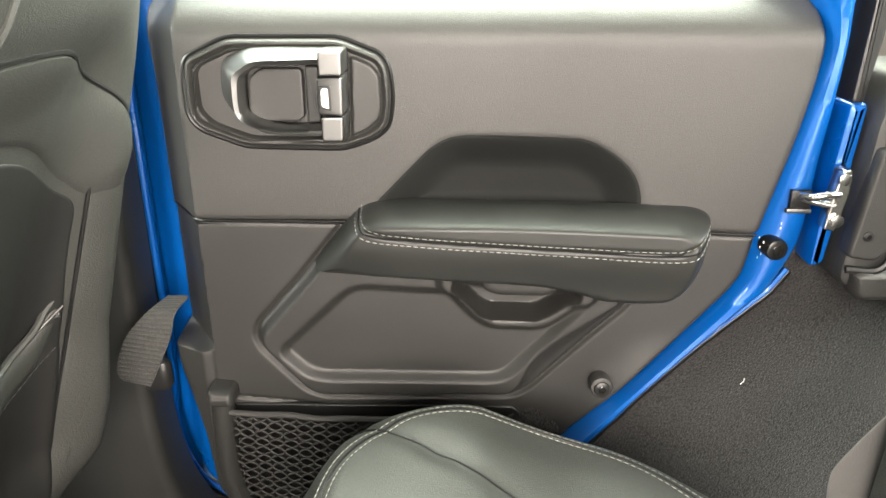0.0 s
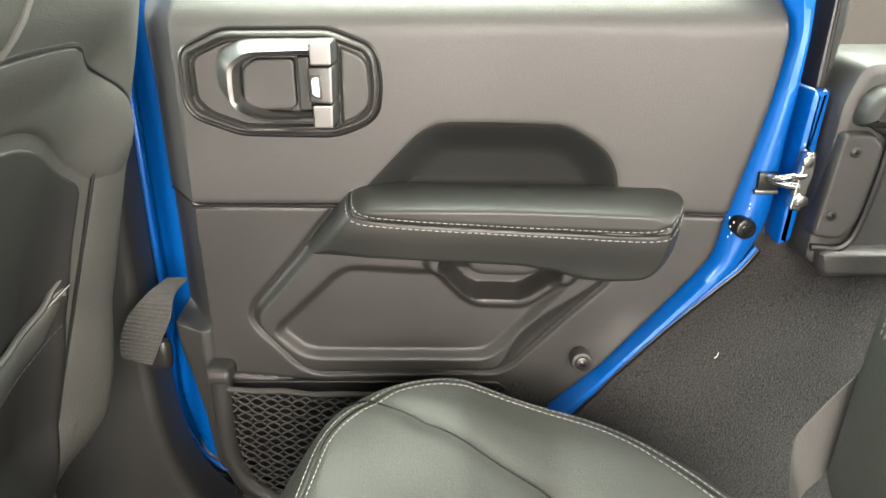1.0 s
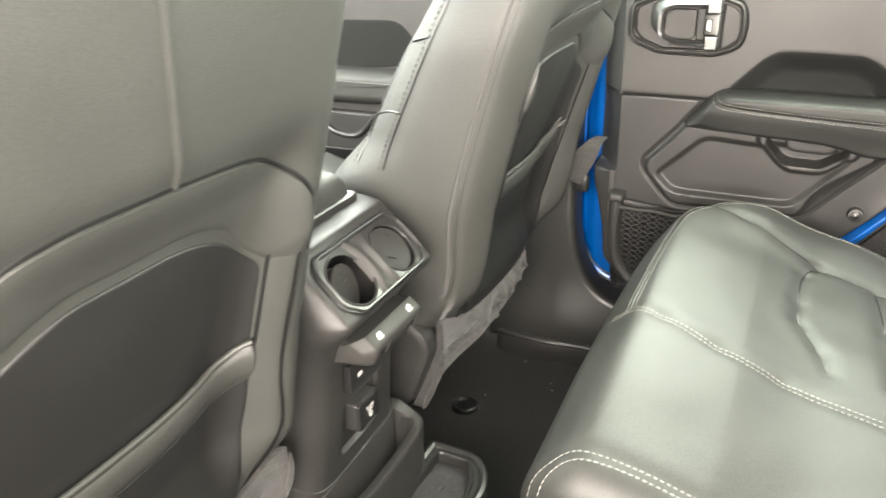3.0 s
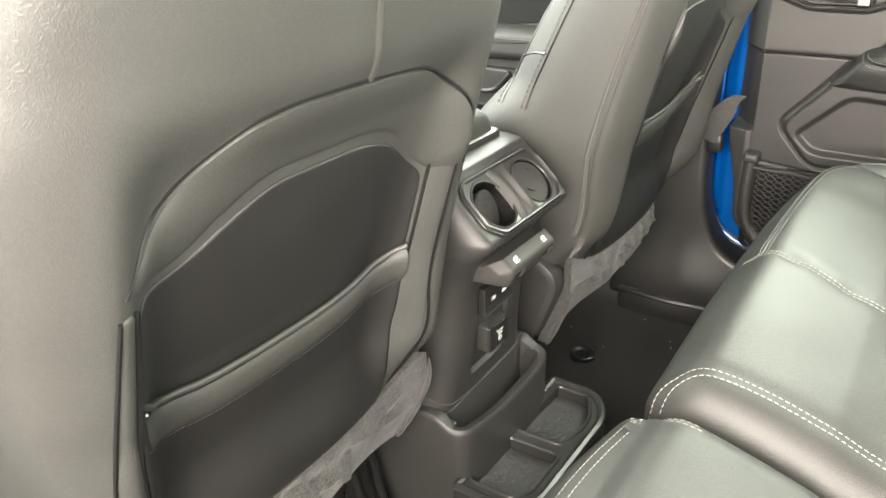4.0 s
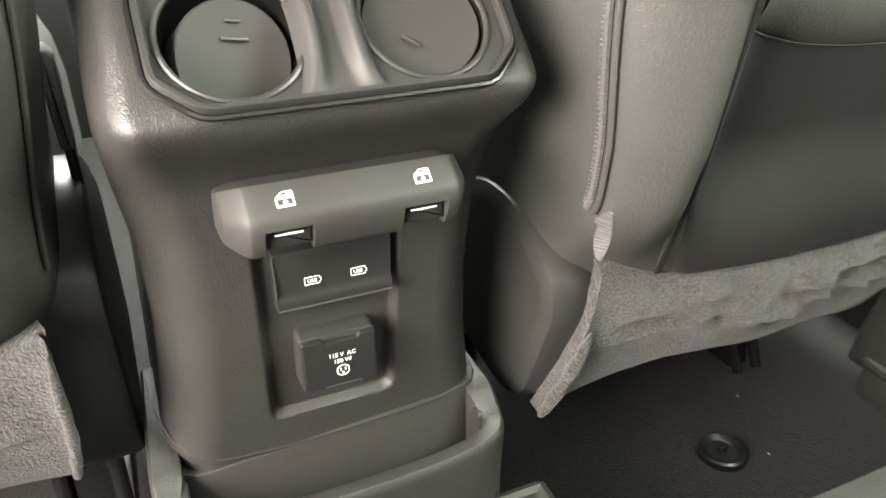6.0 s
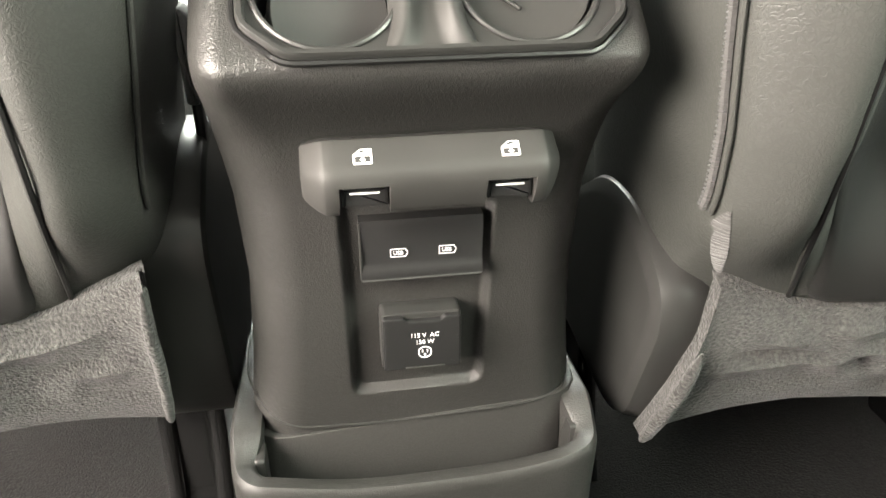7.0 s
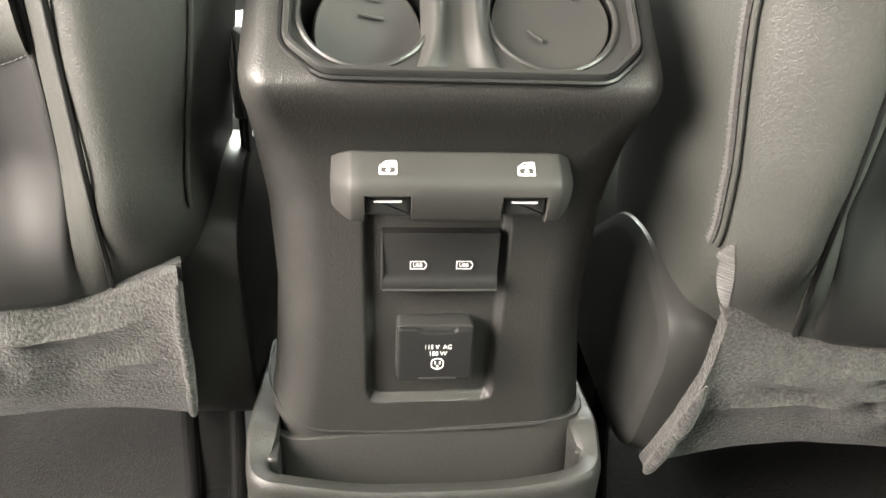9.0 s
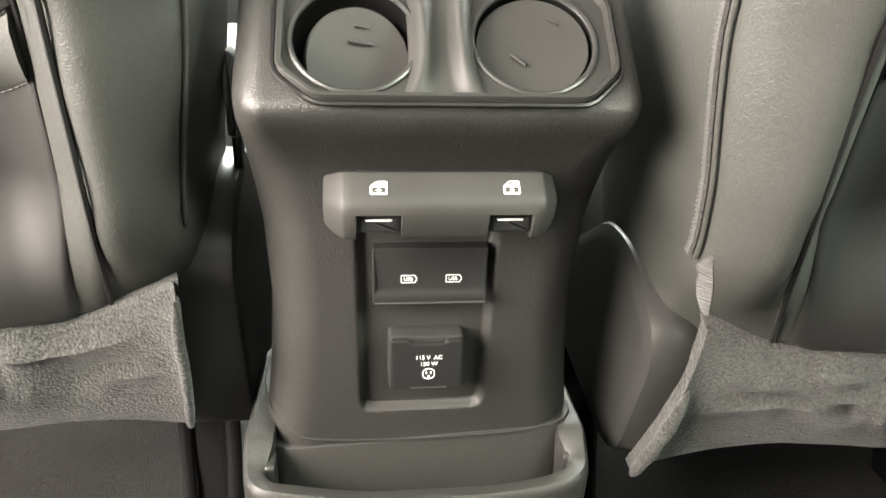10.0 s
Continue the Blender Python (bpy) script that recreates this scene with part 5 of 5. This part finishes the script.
    pocket_o = rounded([(-ai + 0.012, 0.345), (ao - 0.008, 0.345), (ao + 0.001, 0.52), (ao, 0.575 + hz), (ao - 0.07, 0.535 + hz), (-0.05, 0.532 + hz), (-ai, 0.556 + hz), (-ai - 0.001, 0.50)], [0.02, 0.02, 0.03, 0.006, 0.06, 0.08, 0.006, 0.03])
    pk = part("map_pocket", pad(up(pocket_o), surf, 0.007, 0.008, 0.008, 240, 24), PANEL_CLOTH, shellp)

    def hem_z(a):
        return 0.539 + hz + (0.050 * ((a - 0.05) / (ao - 0.05)) ** 4 if a > 0.05 else 0.027 * ((0.05 - a) / (0.05 + ai)) ** 4) + dz * 0.95
    spans = [-ai + 0.002 + (ai + ao - 0.006) * t / 50 for t in range(51)]
    hem = [surf(a, hem_z(a), 0.009 - 0.010 * sstep(ao - 0.022, ao - 0.004, a)) for a in spans]
    hem2 = [surf(a, hem_z(a) - 0.044, 0.0075) for a in spans]
    part("pocket_hem", tube(hem, 0.0032, 8), LEATHER, pk)
    band = [[surf(a, hem_z(a) - q, h - 0.008 * sstep(ao - 0.020, ao - 0.004, a)) for q, h in ((0.0045, 0.007), (0.0075, 0.0105), (0.016, 0.0135), (0.031, 0.0125), (0.0415, 0.0095), (0.0440, 0.0070), (0.030, 0.001), (0.010, 0.001))] for a in spans]
    part("pocket_band", loft(band), LEATHER, pk)
    part("band_seam", tube([surf(a, hem_z(a) - 0.0055, 0.0085) for a in spans], 0.0012, 6), RUBBER, pk)
    part("hem_stitching", stitches([p + Vector((0.0006, 0, -0.0005)) for p in hem2], w=0.0006), STITCH_DARK, pk)
    # rolled upper yoke and side strips
    heights = (0.350, 0.44, 0.53, 0.672)
    for s, e0, e1 in ((-1, e_in[0], e_in[1]), (1, e_out[0], e_out[1])):
        strip = rounded([(s * a, z) for a, z in zip(e0, heights)] + [(s * a, z) for a, z in list(zip(e1, heights))[::-1]], 0.006)
        part("side_strip", pad(up(strip), surf, 0.0030, 0.010, 0.006, 160, 8), LEATHER, shellp)
        for e in (e0, e1):
            part("strip_seam", tube(smooth_path([surf(s * a, z, 0.0016) for a, z in up(list(zip(e, heights)))], 60), 0.0018, 6), RUBBER, shellp)
    rim_line = [(-0.206, 0.656), (-0.204, 0.700), (-0.184, 0.738), (-0.140, 0.766), (-0.074, 0.783)] + rim_end
    low = smooth_path([(a, z, 0) for a, z in up([(-0.190, 0.646), (-ai - 0.008, 0.652), (-ai + 0.022, 0.676), (-0.112, 0.7065), (-0.062, 0.7225)] + low_end)], 110)
    high = smooth_path([(a, z, 0) for a, z in up(rim_line)], 110)
    rows_ = []
    for k in range(17):
        f = k / 16
        h = -0.006 if k in (0, 16) else 0.0095 * math.sin(math.pi * f ** 1.3) ** 0.5
        rows_.append([surf(p.x + (q.x - p.x) * f, p.y + (q.y - p.y) * f, -0.006 + (h + 0.006) * min(1, math.sqrt(i / 8), math.sqrt((109 - i) / 8))) for i, (p, q) in enumerate(zip(low, high))])
    part("upper_yoke", loft(rows_, closed=False), LEATHER, shellp)
    part("yoke_seam", tube([surf(p.x, p.y + dz, 0.0) for p in smooth_path([(a, z, 0) for a, z in rim_line], 100)], 0.0020, 6), RUBBER, shellp)
    part("back_seam", tube([surf(-0.015 + 0.06 * t / 20, 0.787 + dz + 0.2 * t / 20, 0.0008) for t in range(21)], 0.0026, 6), LEATHER, shellp)
    # side zip and bolster stitching on the inner side
    zz = [0.425 + 0.55 * i / 80 for i in range(81)]
    edge_line = [surf(-0.985 * width(z), z, 0.001) for z in zz]
    part("side_piping", tube(edge_line, 0.0018, 8), LEATHER, shellp)
    if m > 0:
        part("side_zip", tube([p + Vector((-0.008, -m * 0.001, 0)) for p in edge_line], 0.0024, 6), KNIT, shellp)
        part("zip_teeth", stitches([p + Vector((-0.013, -m * 0.0006, 0)) for p in edge_line], 0.0016, 0.0016, 0.0018), STITCH_DARK, shellp)
        gus = []
        for i in range(31):
            t = i / 30
            z = 0.430 - 0.072 * t
            g = 0.0045 * math.sin(math.pi * min(1, t * 1.1)) + 0.001
            ac = 0.965 * width(0.43) - 0.030 * t ** 1.5
            gus.append([surf(-ac - g * u, max(z, 0.345), hh) for u, hh in ((1, -0.003), (0.6, 0.0008), (0, 0.0014), (-0.6, 0.0008), (-1, -0.003), (0, -0.006))])
        part("knit_gusset", loft(gus), KNIT, shellp)

    def side(off, z, out=0.0):
        """A place on the inner side of the backrest, off metres before its widest line."""
        w, d = width(z), depth(z)
        k = min(0.98, off / (d * 1.25))
        ex = full(z)
        y = w * (1 - k ** ex) ** (1 / ex)
        return Vector((rear_x(z) - d * 0.75 - off - 0.045 * sstep(0.55, 0.9, y / w) * k ** (ex / 2), cy - m * (y + out + 0.0006), z))
    for off in (0.055, 0.092):
        zl = 0.62
        part("bolster_seam", tube([side(off, zl + 0.36 * i / 50, 0.0) for i in range(51)], 0.0014, 6), RUBBER, shellp)
        part("bolster_stitching", stitches([side(off + 0.006, zl + 0.36 * i / 60, 0.0006) for i in range(61)], 0.0045, 0.0035, 0.0009), STITCH_DARK, shellp)
    part("bolster_seam", tube(smooth_path([side(o, z) for o, z in ((0.058, 0.70), (0.075, 0.698), (0.095, 0.685), (0.11, 0.66))], 30), 0.0018, 6), RUBBER, shellp)
    part("bolster_seam", tube(smooth_path([side(o, z) for o, z in ((0.058, 0.80), (0.08, 0.79), (0.11, 0.775))], 30), 0.0018, 6), RUBBER, shellp)
    if m > 0:
        hem_edge = smooth_path([(-0.030, 0.187, 0.358), (-0.027, 0.180, 0.322), (-0.040, 0.173, 0.270), (-0.062, 0.163, 0.212)], 41)
    else:
        hem_edge = smooth_path([(-0.060, -0.171, 0.383), (-0.062, -0.172, 0.345), (-0.080, -0.175, 0.295), (-0.112, -0.184, 0.236)], 41)

    # grey felt skirt round the foot of the backrest
    loops_ = []
    for i in range(121):
        a = -0.214 + 0.452 * i / 120
        e = sstep(0.14, 0.214, -a)
        zt = 0.342 + 0.026 * e
        zb = 0.246 - (0.030 if m > 0 else 0.018) * sstep(0.15, 0.214, -a) + 0.006 * noise.noise((a * 12, cy, 0))
        tuck = surf(a, zt + 0.008, -0.004)
        row = [tuck]
        for j in range(11):
            s = j / 10
            z = zt + (zb - zt) * s
            p = surf(a * (1 + (0.13 * e if m > 0 else 0) * s - 0.08 * s * (1 - e)), max(z, 0.33), 0.0)
            wr = 0.018 * noise.noise((a * 12 + s * 5, s * 3 + cy * 3, 4)) + 0.012 * noise.noise((a * 30 - s * 15, s * 4, 9)) + 0.004 * noise.noise((a * 90, s * 16, 2))
            e2 = sstep(0.125, 0.214, -a)
            q = hem_edge[int(40 * s)]
            row.append(q.lerp(Vector((p.x + 0.004 + 0.008 * min(1, s * 5) + wr * math.sin(math.pi * min(1, s * 1.2)) - 0.030 * s * s, p.y, z)), 1 - e2))
        row += [Vector((q.x - 0.012, q.y, q.z + 0.001)) for q in row[::-1]]
        loops_.append(row)
    skirt = part("felt_skirt", loft(loops_), FELT, seat, "wrinkled grey felt skirt")
    # its turned inner edge
    roll = [p + Vector((0.004, 0, 0)) for p in hem_edge[(12 if m > 0 else 2):]]
    loops_ = []
    for i, p in enumerate(roll):
        r = (0.0062 if m > 0 else 0.0042) * (0.9 + 0.1 * math.sin(i * 0.7)) * min(1, 0.2 + i / 8) * min(1, 0.45 + (len(roll) - 1 - i) / 4)
        loops_.append([p + Vector((r * math.cos(k * math.pi / 6) * (1 + 0.15 * noise.noise((i * 0.3, k * 0.6, 3))), r * math.sin(k * math.pi / 6), 0)) for k in range(12)])
    part("skirt_fold", loft(loops_), FELT, skirt)
    # recliner cover on the inner side
    rt = -0.010 if m > 0 else 0.034
    rec = rounded([(dx - 0.28, 0.22), (dx - 0.28, 0.33 + rt), (dx - 0.165, 0.402 + rt), (dx - 0.100, 0.402 + rt), (dx - 0.042, 0.362 + rt), (dx - 0.036, 0.332 + rt), (dx - 0.074, 0.218), (dx - 0.11, 0.200)], [0.02, 0.03, 0.03, 0.03, 0.02, 0.02, 0.03, 0.03])
    yi = cy - m * (W0 - 0.012)
    part("recliner_cover", prism(resample(rec, 90), lambda a, b, d: (a, d, b), yi + m * 0.03, yi - m * (0.015 if m > 0 else 0.031), 0.013 if m > 0 else 0.008), PLASTIC_SMOOTH, seat)
    # cushion
    cush = rounded([(dx - 0.60, -0.24), (dx - 0.14, -0.215), (dx - 0.14, 0.215), (dx - 0.60, 0.24)], 0.05)
    part("seat_cushion", pad(cush, lambda a, b, h: (a, cy + b, 0.33 + h + 0.06 * sstep(dx - 0.25, dx - 0.55, a)), 0.09, 0.05, 0.08, 160, 16), LEATHER, seat)
    part("seat_pan", box((dx - 0.42, cy, 0.235), (0.40, 0.40, 0.07), 0.02), PLASTIC_DARK, seat)
    # sliding rails with their glossy floor brackets
    for s in (-1, 1):
        y = cy + s * 0.207
        bx = dx - 0.28 if m > 0 else dx - 0.110
        part("slide_rail", box((bx - 0.27, y, 0.055), (0.40, 0.045, 0.035), 0.006), PLASTIC_DARK, seat)
        part("rail_foot", prism(rounded([(bx - 0.02, -0.006), (bx + 0.035, -0.006), (bx + 0.022, 0.05), (bx - 0.002, 0.11), (bx - 0.012, 0.195), (bx - 0.030, 0.195), (bx - 0.03, 0.03)], 0.008), lambda a, b, d: (a, d, b), y - 0.016, y + 0.016, 0.004), BLACK_STEEL, seat)
        for side_, r in ((-0.020, 0.0065), (0.020, 0.0072)):
            part("rail_bracket", tube(smooth_path([(bx - 0.016, y + side_, 0.225), (bx - 0.008, y + side_ * 1.05, 0.165), (bx + 0.006, y + side_, 0.10), (bx + 0.026, y + side_ * 0.9, 0.045), (bx + 0.050, y + side_ * 0.8, 0.0)], 40), r, 10), BLACK_STEEL, seat)
        part("rail_bolt", disc((bx + 0.040, y, 0.045), (0.7, 0, 0.6), 0.009, 0.03, 6, 0.002), BLACK_STEEL, seat)
    return seat


front_seat(0.392, 0.0, 1, 0.162, 0.170, ((0.135, 0.157, 0.168, 0.168), (0.158, 0.188, 0.194, 0.200)), ((0.150, 0.166, 0.174, 0.176), (0.200, 0.216, 0.220, 0.224)), 0.035, -0.014, "black leather front passenger seat with map pocket and felt skirt")
front_seat(-0.395, -0.060, -1, 0.166, 0.189, ((0.136, 0.154, 0.167, 0.170), (0.172, 0.188, 0.188, 0.194)), ((0.178, 0.188, 0.193, 0.186), (0.222, 0.220, 0.215, 0.202)), 0.0, 0.0, "black leather driver seat with map pocket and felt skirt")

buckle = thing("belt_buckle", "grey plastic seat belt buckle standing between seat and console", "buckle", (-0.18, -0.146, 0.40))
part("buckle_body", prism(rounded([(-0.147, 0.455), (-0.138, 0.455), (-0.138, 0.515), (-0.144, 0.521), (-0.149, 0.517)], 0.003), lambda a, b, d: (d, a, b), -0.19, -0.165, 0.003), WEBBING, buckle)
part("buckle_stalk", box((-0.180, -0.142, 0.37), (0.020, 0.007, 0.18), 0.003), PLASTIC_DARK, buckle)

# ---- loose floor things ----
plug = thing("floor_drain_plug", "round black rubber drain plug in the carpet", "plug", (-0.122, 0.46, 0.0))
part("plug_rim", loft([[(-0.122 + r * math.cos(a), 0.46 + r * math.sin(a), z) for a in [2 * math.pi * i / 40 for i in range(40)]] for r, z in ((0.028, -0.004), (0.028, 0.004), (0.025, 0.006), (0.020, 0.004), (0.017, 0.001), (0.006, 0.001))]), RUBBER, plug)
part("plug_tab", box((-0.122, 0.46, 0.004), (0.005, 0.010, 0.008), 0.002), RUBBER, plug)
lint = thing("lint_thread", "tiny white lint thread on the carpet wall", "lint", (0.69, 0.73, 0.42))
for x, y in ((-0.095, 0.505), (0.02, 0.60), (0.03, 0.575), (-0.19, 0.545), (-0.06, 0.66)):
    speck_ = thing("lint_speck", "tiny pale lint speck on the black carpet", "lint", (x, y, 0.0), group="lint on the floor")
    part("fluff", tube([(x - 0.0012, y, 0.003), (x, y + 0.0008, 0.0035), (x + 0.0014, y - 0.0004, 0.003)], 0.0006, 5), PRINT, speck_)
part("thread", tube([(0.698, 0.7305, 0.425), (0.697, 0.730, 0.421), (0.694, 0.7305, 0.417)], 0.0005, 5), PRINT, lint)

# ---- front right door, seen past the seat ----
fdoor = thing("car_door", "closed front door with black vinyl panel and padded armrest", "car door", (-0.6, 0.74, 0.1))
fs = lambda a, b, h: (a, 0.74 + door_top(b) - h, b)
part("trim_panel", pad(rounded([(-1.15, 0.15), (-0.12, 0.15), (-0.12, 0.862), (-1.15, 0.862)], 0.02), fs, 0.005, 0.006, 0.04, 160, 20), LEATHER_DOOR, fdoor)
farm = part("armrest", pad(rounded([(-0.85, 0.545), (-0.80, 0.630), (-0.33, 0.630), (-0.30, 0.61), (-0.32, 0.550)], 0.02), fs, 0.05, 0.025, 0.01, 160, 16), LEATHER, fdoor)
part("seam_stitching", stitches([Vector((-0.80 + 0.47 * i / 60, 0.6895, 0.604)) for i in range(61)]), STITCH, farm)
part("elbow_pad", pad(rounded([(-0.66, 0.61), (-0.640, 0.672), (-0.598, 0.716), (-0.55, 0.731), (-0.38, 0.733), (-0.30, 0.64)], [0.004, 0.02, 0.03, 0.03, 0.03, 0.004]), fs, 0.0065, 0.004, 0.01, 120, 8), ELBOW, fdoor, "darker soft elbow insert")
part("plateau", pad(rounded([(-0.90, 0.40), (-0.40, 0.37), (-0.28, 0.46), (-0.28, 0.53), (-0.88, 0.53)], 0.02), fs, 0.016, 0.01, 0.01, 120, 8), PLASTIC, fdoor)
part("pull_lip", tube(smooth_path([fs(x, z, 0.018) for x, z in ((-0.630, 0.550), (-0.600, 0.515), (-0.565, 0.480), (-0.50, 0.475), (-0.45, 0.52))], 40), 0.0075, 8), PLASTIC_SMOOTH, fdoor)
part("pocket_slot", pad(rounded([(-0.84, 0.395), (-0.46, 0.398), (-0.46, 0.440), (-0.84, 0.438)], 0.012), fs, 0.0175, 0.003, 0.01, 60, 4), RUBBER, fdoor)
